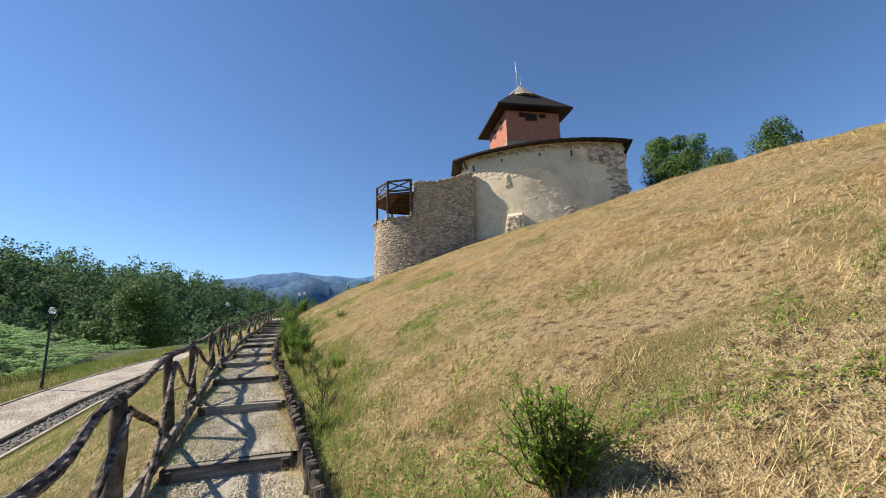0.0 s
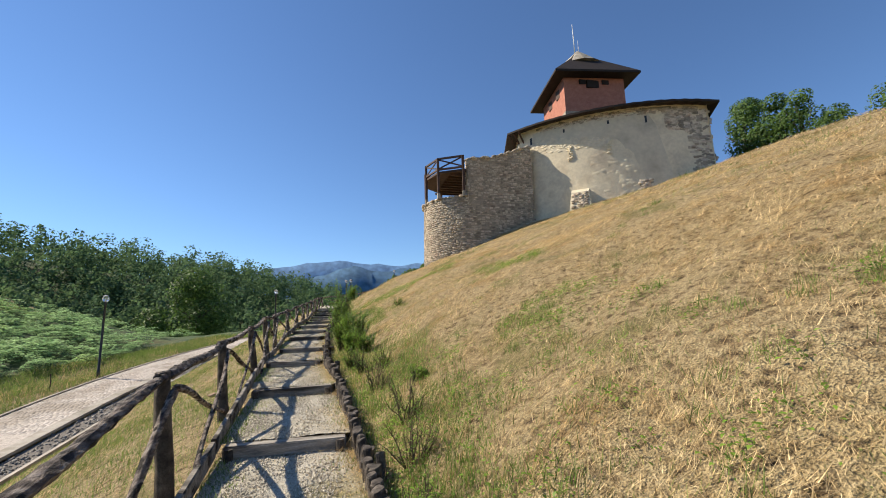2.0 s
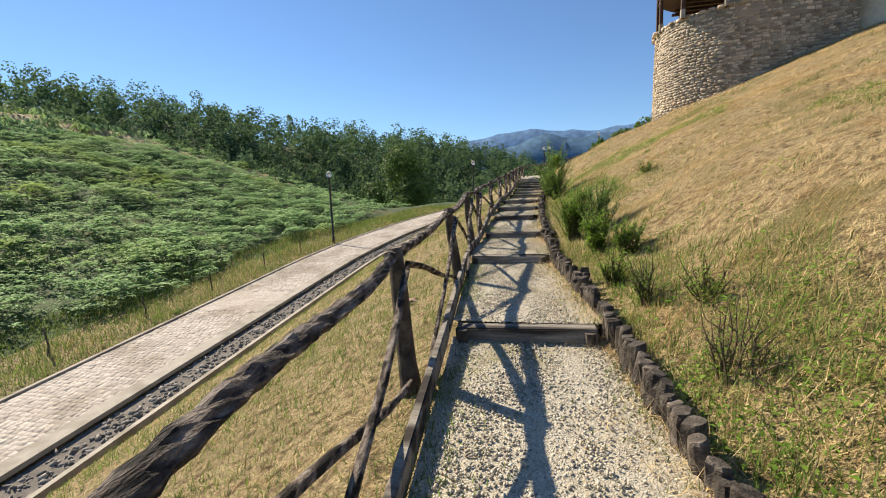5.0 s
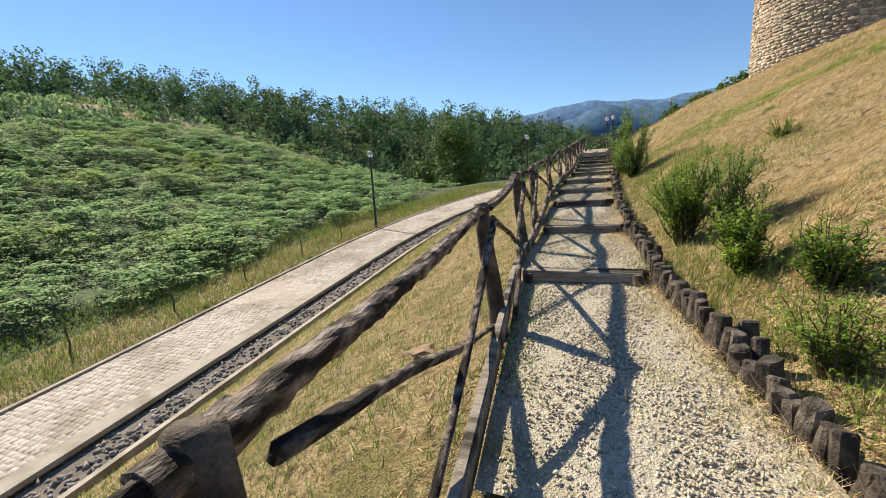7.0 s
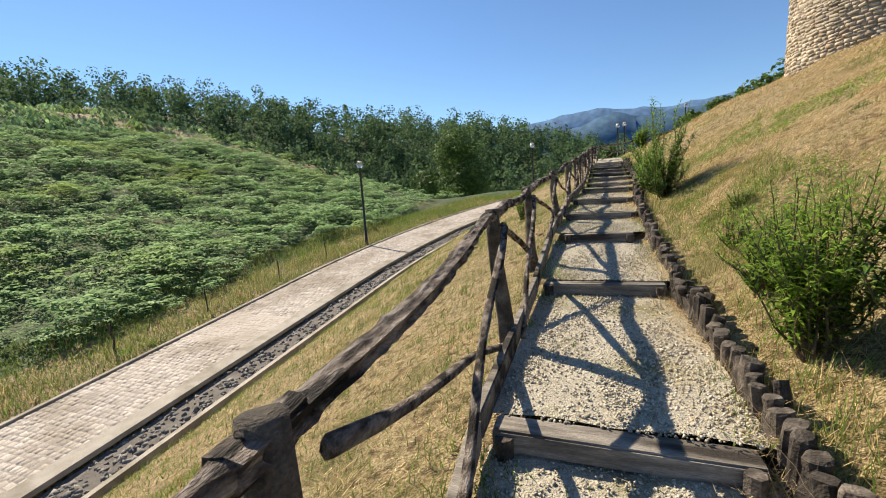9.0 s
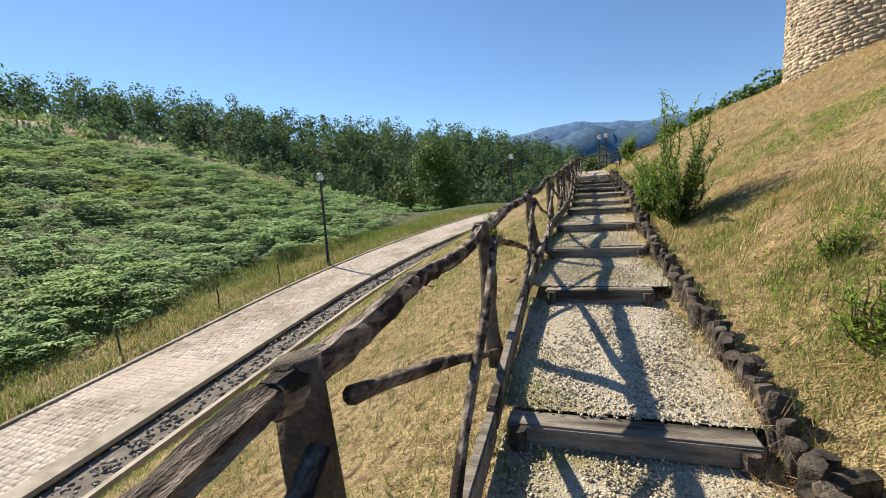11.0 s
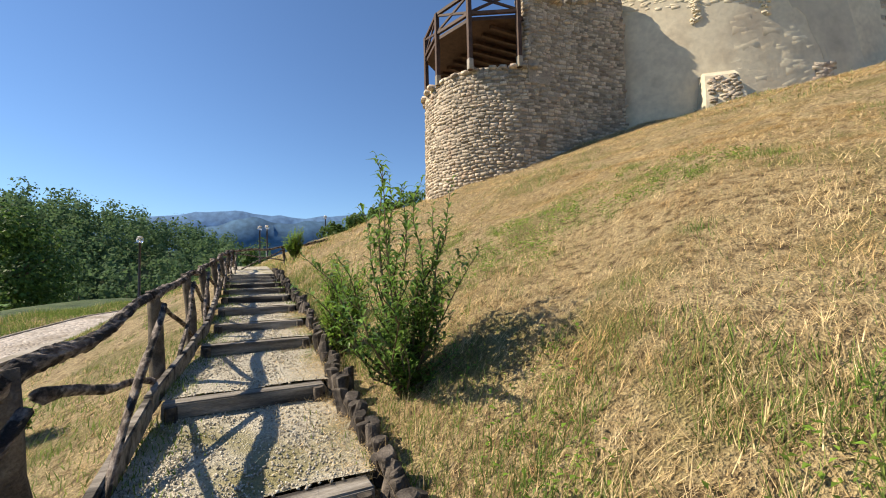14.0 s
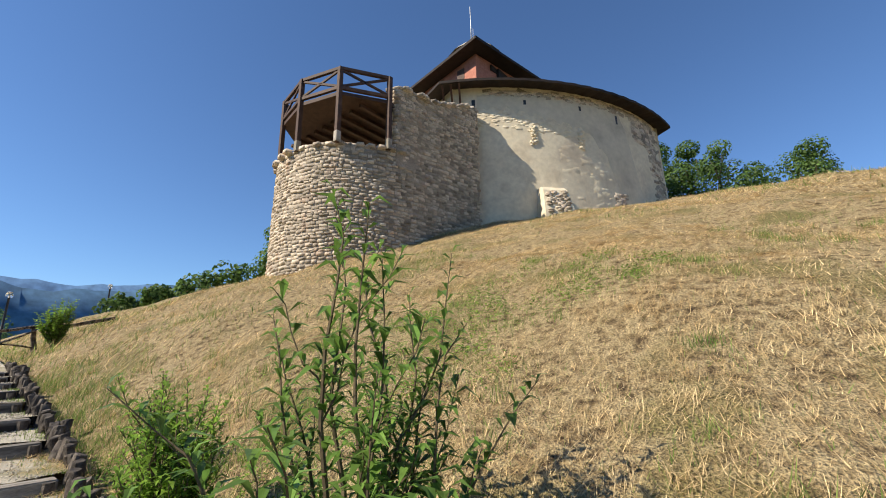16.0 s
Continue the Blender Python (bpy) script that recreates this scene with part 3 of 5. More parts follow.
def eave_roof():
    rim = [(18.0, 33.5)] + arc(*KC, 15.4, 209, 266.3, 60) + [(32.6, 23.0)]
    v, f = [], []
    n = len(rim)
    for k, (x, y) in enumerate(rim):
        d = Vector((24.5 - x, 26.0 - y))
        q = Vector((x, y)) + d * 0.62
        w = 0.012 * math.sin(k * 1.9) + 0.008 * math.sin(k * 4.3)
        v += [(x, y, 15.36 + w), (x, y, 15.5 + w), (q.x, q.y, 16.75), (q.x, q.y, 16.5)]
    for i in range(n - 1):
        a, b = 4 * i, 4 * i + 4
        f += [(a, b, b + 1, a + 1), (a + 1, b + 1, b + 2, a + 2), (a + 2, b + 2, b + 3, a + 3), (a + 3, b + 3, b, a)]
    return mesh_of("roof", v, f, M_ROOF)


child("roof", eave_roof(), castle, "dark timber eave of the keep roof")

# brick tower
T0 = Vector((20.85, 23.8))
TU, TV = Vector((0.985, -0.17)), Vector((0.17, 0.985))
TS = 5.8


def tower_box(name, z0, z1, out, mat):
    c = [T0 - (TU + TV) * out, T0 + TU * (TS + out) - TV * out, T0 + (TU + TV) * (TS + out), T0 + TV * (TS + out) - TU * out]
    v = [(p.x, p.y, z0) for p in c] + [(p.x, p.y, z1) for p in c]
    return mesh_of(name, v, [(0, 1, 5, 4), (1, 2, 6, 5), (2, 3, 7, 6), (3, 0, 4, 7), (4, 5, 6, 7), (3, 2, 1, 0)], mat)


tower = child("tower", tower_box("tower", 19.4, 22.95, 0.0, M_BRICKBED), castle, "red brick tower top storey")
child("tower_base", tower_box("tower_base", 14.0, 19.4, 0.06, M_MORTAR), castle, "grey rubble tower base")


def hood():
    o = 1.1
    c = [T0 - (TU + TV) * o, T0 + TU * (TS + o) - TV * o, T0 + (TU + TV) * (TS + o), T0 + TV * (TS + o) - TU * o]
    m = T0 + (TU + TV) * TS / 2
    v = [(p.x, p.y, 22.75) for p in c] + [(p.x, p.y, 22.95) for p in c]
    for s, z in ((0.35, 25.7), (0.02, 27.4)):
        v += [(m.x + (p.x - m.x) * s, m.y + (p.y - m.y) * s, z) for p in c]
    f = [(3, 2, 1, 0)]
    for r in range(3):
        for k in range(4):
            f.append((r * 4 + k, r * 4 + (k + 1) % 4, r * 4 + 4 + (k + 1) % 4, r * 4 + 4 + k))
    f.append((12, 13, 14, 15))
    return mesh_of("tower_roof", v, f, M_ROOF)


child("tower_roof", hood(), castle, "dark wooden hipped tower roof")

# round bastion and its tall curtain wall
BC = (10.95, 23.8)
BR = 3.5
BAST = arc(*BC, BR, 100, 262, 40) + [(11.6, 20.25), (13.2, 20.05), (14.9, 19.8)]
bastion = child("bastion_wall", wall_solid("bastion_wall", BAST, 3.2, [9.9] * len(BAST), M_MORTAR, 0.1, 0.8, 8), castle, "round bastion of rough field stones")
TALL = [(10.1, 20.42), (10.9, 20.33), (11.7, 20.35), (13.2, 20.15), (15.0, 19.9)]
TALL_TOP = [12.75, 12.8, 12.85, 13.3, 13.95]
curtain = child("curtain_wall", wall_solid("curtain_wall", TALL, 9.3, TALL_TOP, M_MORTAR, 0.0, 0.75, 4), castle, "tall curtain wall of rough field stones")

# wooden lookout on the bastion
lookout = thing("lookout", "dark wooden lookout gallery standing on the bastion", "lookout")
LP = [(9.75, 20.5), (8.08, 21.49), (7.55, 23.3), (7.9, 25.2), (9.6, 26.6)]
for k, (x, y) in enumerate(LP):
    child("post", bm_mesh("post", beam((x, y, 9.85), (x, y, 13.05), 0.17, 0.17), M_TIMBER), lookout)
for k in range(len(LP) - 1):
    a, b = LP[k], LP[k + 1]
    for z in (13.0, 12.15):
        child("rail", bm_mesh("rail", beam((*a, z), (*b, z), 0.12, 0.14), M_TIMBER), lookout)
    child("brace", bm_mesh("brace", beam((*a, 12.2), (*b, 12.95), 0.07, 0.1), M_TIMBER), lookout)
    child("brace", bm_mesh("brace", beam((*a, 12.95), (*b, 12.2), 0.07, 0.1), M_TIMBER), lookout)
deck = [(x, y) for x, y in LP] + [(12.5, 26.5), (13.2, 21.0)]
child("deck", mesh_of("deck", [(x, y, 11.85) for x, y in deck] + [(x, y, 12.0) for x, y in deck],
                      [tuple(range(7))[::-1], tuple(range(7, 14))] + [(k, (k + 1) % 7, 7 + (k + 1) % 7, 7 + k) for k in range(7)], M_TIMBER), lookout)

for x, y in LP[:3]:
    child("post_foot", bm_mesh("post_foot", box(x - 0.1, x + 0.1, y - 0.1, y + 0.1, 9.86, 10.3, 0.01), M_CONCRETE), lookout, "pale concrete foot")
for k in range(9):
    y = 21.3 + k * 0.62
    child("board", bm_mesh("board", box(9.0, 13.0, y, y + 0.16, 11.7, 11.84, 0.01), M_TIMBER), lookout)

# slits, niches, buttress and exposed masonry of the keep
STONE_F = [(0, 1, 5, 4), (1, 2, 6, 5), (2, 3, 7, 6), (3, 0, 4, 7), (4, 5, 6, 7)]


def stone_base(seed):
    r = np.random.default_rng(seed)
    b = [(-0.5, 0, -0.5), (0.5, 0, -0.5), (0.5, 0, 0.5), (-0.5, 0, 0.5)]
    t = [(x * r.uniform(0.62, 0.9), -1, z * r.uniform(0.55, 0.88)) for x, _, z in b]
    return np.array(b + t)


def place(p, out, w, d, h, roll=0.0):
    """3x4 matrix for a stone at p whose face looks along out."""
    out = np.array((out[0], out[1], 0.0)) / math.hypot(out[0], out[1])
    right = np.array((-out[1], out[0], 0.0))
    c, s = math.cos(roll), math.sin(roll)
    up = np.array((0, 0, 1.0))
    return np.stack([(right * c + up * s) * w, -out * d, (up * c - right * s) * h, np.array(p)], 1)


def as_matrix(m):
    return Matrix([[float(q) for q in row] for row in m] + [[0, 0, 0, 1]])


def ring_point(deg, r):
    return KC[0] + r * math.cos(radians(deg)), KC[1] + r * math.sin(radians(deg))


def keep_radius(z):
    return KR - 0.25 * (z - 5) / 10.5


# near-black blocks, no openings: the shade inside each slit is their colour
for deg in (215.3, 225.6, 237.7, 247.5):
    x, y = ring_point(deg, keep_radius(14.5) + 0.01)
    bm = box(-0.09, 0.09, -0.2, 0.2, -0.28, 0.28, 0.02)
    slit = child("arrow_slit_shade", bm_mesh("arrow_slit_shade", bm, M_METAL_SLIT_SHADE), castle)
    slit.matrix_basis = pose(x, y, 14.5, 0, 0, deg + 90) @ pose(0, 0.18, 0)
rk = np.random.default_rng(31)
lumps = []


def cover(a0, a1, low, high, n, size, deep, flat=0.4):
    for _ in range(n):
        a = rk.uniform(a0, a1)
        t = (a - a0) / (a1 - a0)
        z = rk.uniform(low(t), high(t))
        x, y = ring_point(a, keep_radius(z) - 0.03)
        o = (math.cos(radians(a)), math.sin(radians(a)))
        s = size * rk.uniform(0.5, 1.5)
        lumps.append(place((x, y, z), o, s, deep * rk.uniform(0.5, 1.2), s * flat * rk.uniform(0.7, 1.3), rk.normal(0, 0.2)))


cover(216, 239.5, lambda t: 13.3 - 0.6 * t, lambda t: 14.25 - 0.8 * t, 360, 0.30, 0.035)
cover(232.5, 245, lambda t: 8.0, lambda t: 12.6 - 1.5 * t * t, 200, 0.6, 0.026, 0.7)
cover(217, 234, lambda t: 8.2, lambda t: 13.2, 60, 0.9, 0.014, 0.7)
cover(226.4, 227.5, lambda t: 12.2, lambda t: 13.3, 46, 0.2, 0.10)
cover(236.8, 237.9, lambda t: 12.2, lambda t: 13.3, 46, 0.2, 0.10)
flake = child("flaked_plaster", repeat_mesh("flaked_plaster", stone_base(1), STONE_F, lumps, M_PLASTER), castle, "rough rubble showing through cream plaster")
tagged(flake, kind="stuff")
lumps = []
cover(253, 265.4, lambda t: 13.6 - 5.4 * (t > 0.45), lambda t: 15.2, 420, 0.42, 0.08, 0.5)
cover(244.4, 247.2, lambda t: 8.2, lambda t: 10.1, 120, 0.34, 0.09, 0.5)
cover(218, 262, lambda t: 14.9, lambda t: 15.35, 330, 0.4, 0.05, 0.4)
bare = child("bare_masonry", repeat_mesh("bare_masonry", stone_base(2), STONE_F, lumps, M_STONE), castle, "bare grey rubble where plaster is gone")
tagged(bare, kind="stuff")

# smooth grey coat on the upper and right part of the keep
COAT_A = np.linspace(216, 254.5, 60)
COAT_LOW = np.interp(COAT_A, [216, 222, 230, 239, 243, 245.5, 247, 255], [14.3, 14.2, 13.8, 13.35, 12.2, 10.6, 8.0, 8.0]) + 0.12 * np.sin(COAT_A * 2.1) + 0.07 * np.sin(COAT_A * 5.3)
COAT_HIGH = np.interp(COAT_A, [216, 248, 250, 252, 254.5], [15.05, 15.1, 14.0, 11.5, 8.4]) + 0.05 * np.sin(COAT_A * 3.1)
v, f = [], []
for a, z0, z1 in zip(COAT_A, COAT_LOW, np.maximum(COAT_HIGH, COAT_LOW + 0.05)):
    for t in np.linspace(0, 1, 7):
        z = z0 + (z1 - z0) * t
        for off in (-0.05, 0.03):
            x, y = ring_point(a, keep_radius(z) + off - (0.02 if t in (0, 1) and off > 0 else 0))
            v.append((x, y, z))
for i in range(len(COAT_A) - 1):
    for q in range(6):
        a, b = i * 14 + q * 2, (i + 1) * 14 + q * 2
        f += [(a + 1, b + 1, b + 3, a + 3)]
    a, b = i * 14, (i + 1) * 14
    f += [(a, b, b + 1, a + 1), (a + 13, b + 13, b + 12, a + 12)]
child("plaster_coat", mesh_of("plaster_coat", v, f, M_RENDER), castle, "smooth grey plaster coat")

bx, by = ring_point(229.1, KR)
bo = Vector((math.cos(radians(229.1)), math.sin(radians(229.1))))
br = Vector((-bo.y, bo.x))
v = []
for z, out, half in ((6.5, 1.25, 0.85), (8.4, 0.95, 0.72), (9.55, 0.6, 0.6), (9.8, 0.3, 0.58)):
    for s, o in ((-1, out), (1, out), (1, -0.4), (-1, -0.4)):
        v.append((bx + bo.x * o + br.x * s * half, by + bo.y * o + br.y * s * half, z))
f = [(12, 13, 14, 15)] + [(q * 4 + k, q * 4 + (k + 1) % 4, q * 4 + 4 + (k + 1) % 4, q * 4 + 4 + k) for q in range(3) for k in range(4)]
buttress = child("buttress", mesh_of("buttress", v, f, M_PLASTER), castle, "low plastered stone buttress")
bl = []
for _ in range(90):
    z = rk.uniform(8.2, 9.5)
    o = 0.98 - 0.38 * (z - 8.4) / 1.15 - 0.05
    s = rk.uniform(-0.5, 0.55)
    bl.append(place((bx + bo.x * o + br.x * s, by + bo.y * o + br.y * s, z), bo, 0.24 * rk.uniform(0.6, 1.3), 0.12, 0.11 * rk.uniform(0.7, 1.2)))
tagged(child("rubble", repeat_mesh("rubble", stone_base(3), STONE_F, bl, M_STONE), buttress), kind="stuff")

# flagpole, lightning rod, brackets under the eave
v, f = tube([(24.0, 26.3, 26.6), (24.0, 26.3, 29.2), (23.95, 26.3, 30.6)], [0.05, 0.04, 0.03], 8)
child("flagpole", mesh_of("flagpole", v, f, M_ZINC, True), castle, "white metal flagpole")
v, f = tube([(24.6, 26.5, 26.8), (24.6, 26.5, 29.0)], [0.025, 0.015], 6)
child("lightning_rod", mesh_of("lightning_rod", v, f, M_ZINC, True), castle)
m = T0 + (TU + TV) * TS / 2
v, f = tube([(m.x, m.y, 25.3), (m.x, m.y, 26.3), (m.x, m.y, 27.5)], [2.25, 1.3, 0.06], 14)
child("roof_cap", mesh_of("roof_cap", v, f, M_CONCRETE), castle, "pale grey cap on the tower roof")
for k in range(3):
    a = 209.5 + k * 1.6
    x, y = ring_point(a, 15.3)
    x2, y2 = ring_point(a, 14.6)
    child("bracket", bm_mesh("bracket", beam((x2, y2, 14.6), (x, y, 15.35), 0.1, 0.12), M_TIMBER), castle)
for q, w, z0, z1 in ((2.9, 0.75, 21.75, 22.5), (1.8, 0.34, 22.1, 22.55), (4.0, 0.34, 22.1, 22.55)):
    p = T0 + TU * q - TV * 0.02
    child("tower_window", bm_mesh("tower_window", box(p.x - w, p.x + w, p.y - 0.06, p.y + 0.2, z0, z1, 0.02), M_ROOF), castle, "dark wooden shutter")
for q in (1.5, 3.6):
    p = T0 + TV * q - TU * 0.02
    child("tower_window", bm_mesh("tower_window", box(p.x - 0.05, p.x + 0.2, p.y - 0.35, p.y + 0.35, 21.4, 22.3, 0.02), M_TIMBER), castle, "dark wooden shutter")

# ---- mountains ----
def ridge(name, dist, pts, mat, label):
    xs = np.linspace(pts[0][0], pts[-1][0], 160)
    zs = np.interp(xs, [p[0] for p in pts], [p[1] for p in pts]) + 2.5 * np.sin(xs * 0.05) + 1.5 * np.sin(xs * 0.13 + 1)
    v, f = [], []
    for x, z in zip(xs, zs):
        v += [(x, dist, -60), (x, dist + 20, z * 0.55), (x, dist + 60, z), (x, dist + 400, z * 0.5)]
    for i in range(len(xs) - 1):
        for q in range(3):
            a = 4 * i + q
            f.append((a, a + 4, a + 5, a + 1))
    return solo(name, mesh_of(name, v, f, mat, True), label, "mountain", kind="structure")


ridge("backdrop", 1460, [(-2200, 120), (-800, 100), (-336, 164), (-160, 193), (-5, 214), (110, 203), (230, 196), (376, 214), (520, 230), (900, 180), (2200, 120)], M_MOUNT_FAR, "mountain ridge far off, coloured blue with distance haze")
ridge("backdrop_near", 900, [(-1200, 20), (-140, 60), (-40, 102), (40, 122), (110, 112), (200, 120), (300, 140), (900, 90)], M_MOUNT_NEAR, "darker forested ridge before the mountains, haze in its colour")

# ---- vegetation ----
def unit(a):
    return a / (np.linalg.norm(a, axis=-1, keepdims=True) + 1e-9)


def leaves(pos, out, length, width, droop=0.2, fold=0.25):
    """Lance-shaped leaves: an array of folded quads (n, 4, 3)."""
    out = unit(out)
    side = unit(np.cross(out, (0, 0, 1.0)) + 1e-4)
    up = np.cross(side, out)
    length, width = np.asarray(length)[:, None], np.asarray(width)[:, None]
    mid = pos + out * length * 0.42 + up * width * fold
    tip = pos + out * length - np.array((0, 0, 1.0)) * length * droop
    return np.stack([pos, mid + side * width * 0.5, tip, mid - side * width * 0.5], 1)


def broad_leaves(pos, out, length, width, droop=0.2):
    """Arched leaves folded along the midrib: two quads each (2n, 4, 3)."""
    out = unit(out)
    side = unit(np.cross(out, (0, 0, 1.0)) + 1e-4)
    up = np.cross(side, out)
    length, width = np.asarray(length)[:, None], np.asarray(width)[:, None]
    rib = pos + out * length * 0.5 + up * length * 0.08
    tip = pos + out * length - np.array((0, 0, 1.0)) * length * droop
    edge = rib - out * length * 0.08 + up * width * 0.22
    return np.concatenate([np.stack([pos, edge + side * width * 0.5, tip, rib], 1), np.stack([pos, rib, tip, edge - side * width * 0.5], 1)])


def shrub(name, x, y, h, stems, spread, label, leaf=0.07, width=0.3, per=26, fork=2, seed=0, bare=0.15, mat=None, low=0.45, tall=3, skirt=0):
    """A shrub of upright shoots with leaves in spirals along them."""
    r = np.random.default_rng(seed)
    z = float(ground(x, y))
    ob = thing(name, label, "shrub", (x, y, z))
    sv, sf, lv = [], [], []
    for s in range(stems + skirt):
        a = r.uniform(0, 2 * math.pi)
        dense = s >= stems
        hh = h * (low + (1 - low) * r.random() ** 1.6) if s > tall else h * (1 - 0.05 * s)
        if dense:
            hh = h * r.uniform(0.2, 0.5)
        lean = spread * r.uniform(0.15, 1.0) * (1.25 - 0.75 * hh / h) * (0.5 if dense else 1)
        base = np.array((0.07 * math.cos(a), 0.07 * math.sin(a), -0.05)) * r.uniform(0.3, 1.5)
        base[2] = -0.05
        top = np.array((lean * math.cos(a), lean * math.sin(a), hh))
        p = bent(base, top, 9, 0, 0.035 * h, seed * 100 + s)
        p[:, :2] *= np.linspace(0.4, 1, 9)[:, None] ** 0.4
        lines = [(p, 0.008 + 0.005 * hh)]
        for q in range(fork):
            i = r.integers(2, 6)
            b = a + r.uniform(-1.6, 1.6)
            ln = hh * r.uniform(0.25, 0.5)
            e = p[i] + np.array((0.45 * ln * math.cos(b), 0.45 * ln * math.sin(b), ln * 0.8))
            lines.append((bent(p[i], e, 6, 0, 0.03, seed * 100 + s * 9 + q), 0.005))
        for pts, rad in lines:
            v, f = tube(pts, np.linspace(rad, 0.002, len(pts)), 5)
            o = len(sv)
            sv += v
            sf += [tuple(k + o for k in face) for face in f]
            ln = np.linalg.norm(np.diff(pts, axis=0), axis=1).sum()
            n = max(4, int(per * ln * (2.2 if dense else 1)))
            t = np.linspace(bare, 1, n) * (len(pts) - 1)
            i = np.minimum(t.astype(int), len(pts) - 2)
            c = pts[i] + (pts[i + 1] - pts[i]) * (t - i)[:, None]
            ang = np.arange(n) * 2.4 + r.uniform(0, 6)
            el = r.uniform(0.2, 0.9, n)
            d = np.stack([np.cos(ang) * np.cos(el), np.sin(ang) * np.cos(el), np.sin(el)], 1)
            L = leaf * (0.62 if dense else 1) * r.uniform(0.6, 1.25, n) * (1 - 0.35 * (np.linspace(0, 1, n) > 0.93))
            lv.append((broad_leaves if leaf > 0.095 else leaves)(c, d, L, L * width * r.uniform(0.8, 1.2, n), 0.15 + 0.3 * r.random()))
    child("stem", mesh_of("stem", sv, sf, M_TWIG), ob)
    child("foliage", quads("foliage", np.concatenate(lv), mat or M_LEAF), ob)
    return ob


shrub("shrub", 2.5, -8.3, 0.72, 34, 0.62, "young leafy green shrub in dry grass", 0.10, 0.24, 44, 2, 1)
shrub("shrub", 1.35, 2.2, 0.55, 26, 0.5, "low bright green shrub beside the log edging", 0.075, 0.27, 60, 3, 2)
shrub("shrub", 1.1, 2.95, 0.7, 26, 0.55, "bright green shrub with narrow leaves beside the log edging", 0.085, 0.27, 70, 3, 3)
shrub("shrub", 0.92, 4.5, 1.2, 34, 0.72, "dense green shrub with narrow leaves beside the log edging", 0.085, 0.25, 66, 3, 4)
shrub("shrub", 1.32, 4.15, 0.95, 22, 0.55, "dark green shrub with long glossy leaves", 0.10, 0.27, 46, 2, 41, 0.1, M_LEAF_DARK)
shrub("shrub", 1.0, 5.6, 0.75, 30, 0.45, "bright green shrub beside the log edging", 0.075, 0.27, 56, 3, 14)
shrub("shrub", 1.05, 1.35, 0.5, 22, 0.45, "low weedy green shrub beside the log edging", 0.06, 0.28, 50, 2, 15)
shrub("shrub", 1.45, 8.0, 0.26, 18, 0.35, "low weedy green shrub in tall grass", 0.06, 0.28, 40, 2, 16)
shrub("shrub", 1.3, -4.6, 0.45, 14, 0.4, "low weedy shrub beside the log edging", 0.06, 0.25, 34, 2, 17)
shrub("shrub", 1.85, -1.7, 0.24, 18, 0.4, "low spreading green weed with narrow leaves", 0.09, 0.2, 70, 1, 18, 0.02)
shrub("shrub", 2.9, 7.4, 0.3, 24, 0.4, "low spreading green weed in dry grass", 0.06, 0.3, 40, 1, 19)
shrub("shrub", 1.12, 6.95, 0.45, 14, 0.5, "sparse green shrub with long narrow leaves", 0.11, 0.2, 26, 1, 5)
shrub("shrub", 0.97, 11.05, 2.02, 20, 1.2, "tall green shrub with upright leafy shoots", 0.15, 0.27, 34, 1, 6, 0.06, M_LEAF_DARK, 0.45, 9, 22)
shrub("shrub", 0.84, 12.7, 1.2, 34, 0.55, "bushy green shrub beside the stepped path", 0.098, 0.33, 44, 3, 7)
shrub("shrub", 1.15, 13.9, 0.8, 22, 0.45, "small green shrub in dry grass", 0.07, 0.33, 46, 2, 8)
shrub("shrub", 1.95, 25.2, 1.35, 34, 0.7, "round green shrub at the top of the steps", 0.09, 0.5, 46, 3, 9)
shrub("shrub", 1.3, -0.95, 0.55, 12, 0.5, "half-dead twiggy shrub in dry grass", 0.05, 0.3, 9, 3, 10)
shrub("shrub", 1.5, -2.75, 0.62, 14, 0.5, "sparse twiggy shrub in dry grass", 0.06, 0.28, 14, 3, 11)
shrub("shrub", 1.4, -3.7, 0.5, 12, 0.5, "half-dead twiggy shrub in dry grass", 0.05, 0.3, 12, 3, 42)
shrub("shrub", 1.55, 0.1, 0.42, 16, 0.5, "sparse green weed among dry stalks", 0.06, 0.28, 30, 2, 43)
shrub("shrub", 1.2, 0.5, 0.55, 16, 0.45, "sparse twiggy shrub beside the log edging", 0.06, 0.26, 28, 3, 12)
shrub("shrub", -2.3, 13.2, 0.8, 18, 0.5, "leafy green shrub beside the fence", 0.10, 0.4, 30, 2, 13)


def blades(x, y, h, w, lean, r, heading=None):
    """Grass blades that lie along the slope as they lean: triangles (n, 3, 3)."""
    n = len(x)
    a = r.uniform(0, 6.283, n)
    b = r.uniform(0, 6.283, n) if heading is None else heading
    root = np.stack([x, y, ground(x, y) - 0.01], 1)
    s = np.stack([np.cos(a), np.sin(a), np.zeros(n)], 1) * (w / 2)[:, None]
    if heading is not None:
        s = np.stack([-np.sin(b), np.cos(b), np.zeros(n)], 1) * (w / 2)[:, None]
    tx, ty = x + np.cos(b) * h * lean, y + np.sin(b) * h * lean
    tip = np.stack([tx, ty, ground(tx, ty) + h * np.sqrt(np.clip(1 - lean ** 2, 0.02, 1))], 1)
    return np.stack([root - s, root + s, tip], 1)


def scatter(n, x0, x1, y0, y1, r):
    return r.uniform(x0, x1, n), r.uniform(y0, y1, n)


def patch(x, y, s):
    return 0.5 + 0.5 * bumps(x + 3.1, y - 1.7, s) * 0.6 + 0.2 * bumps(x * 1.9, y * 2.3, s * 1.7)


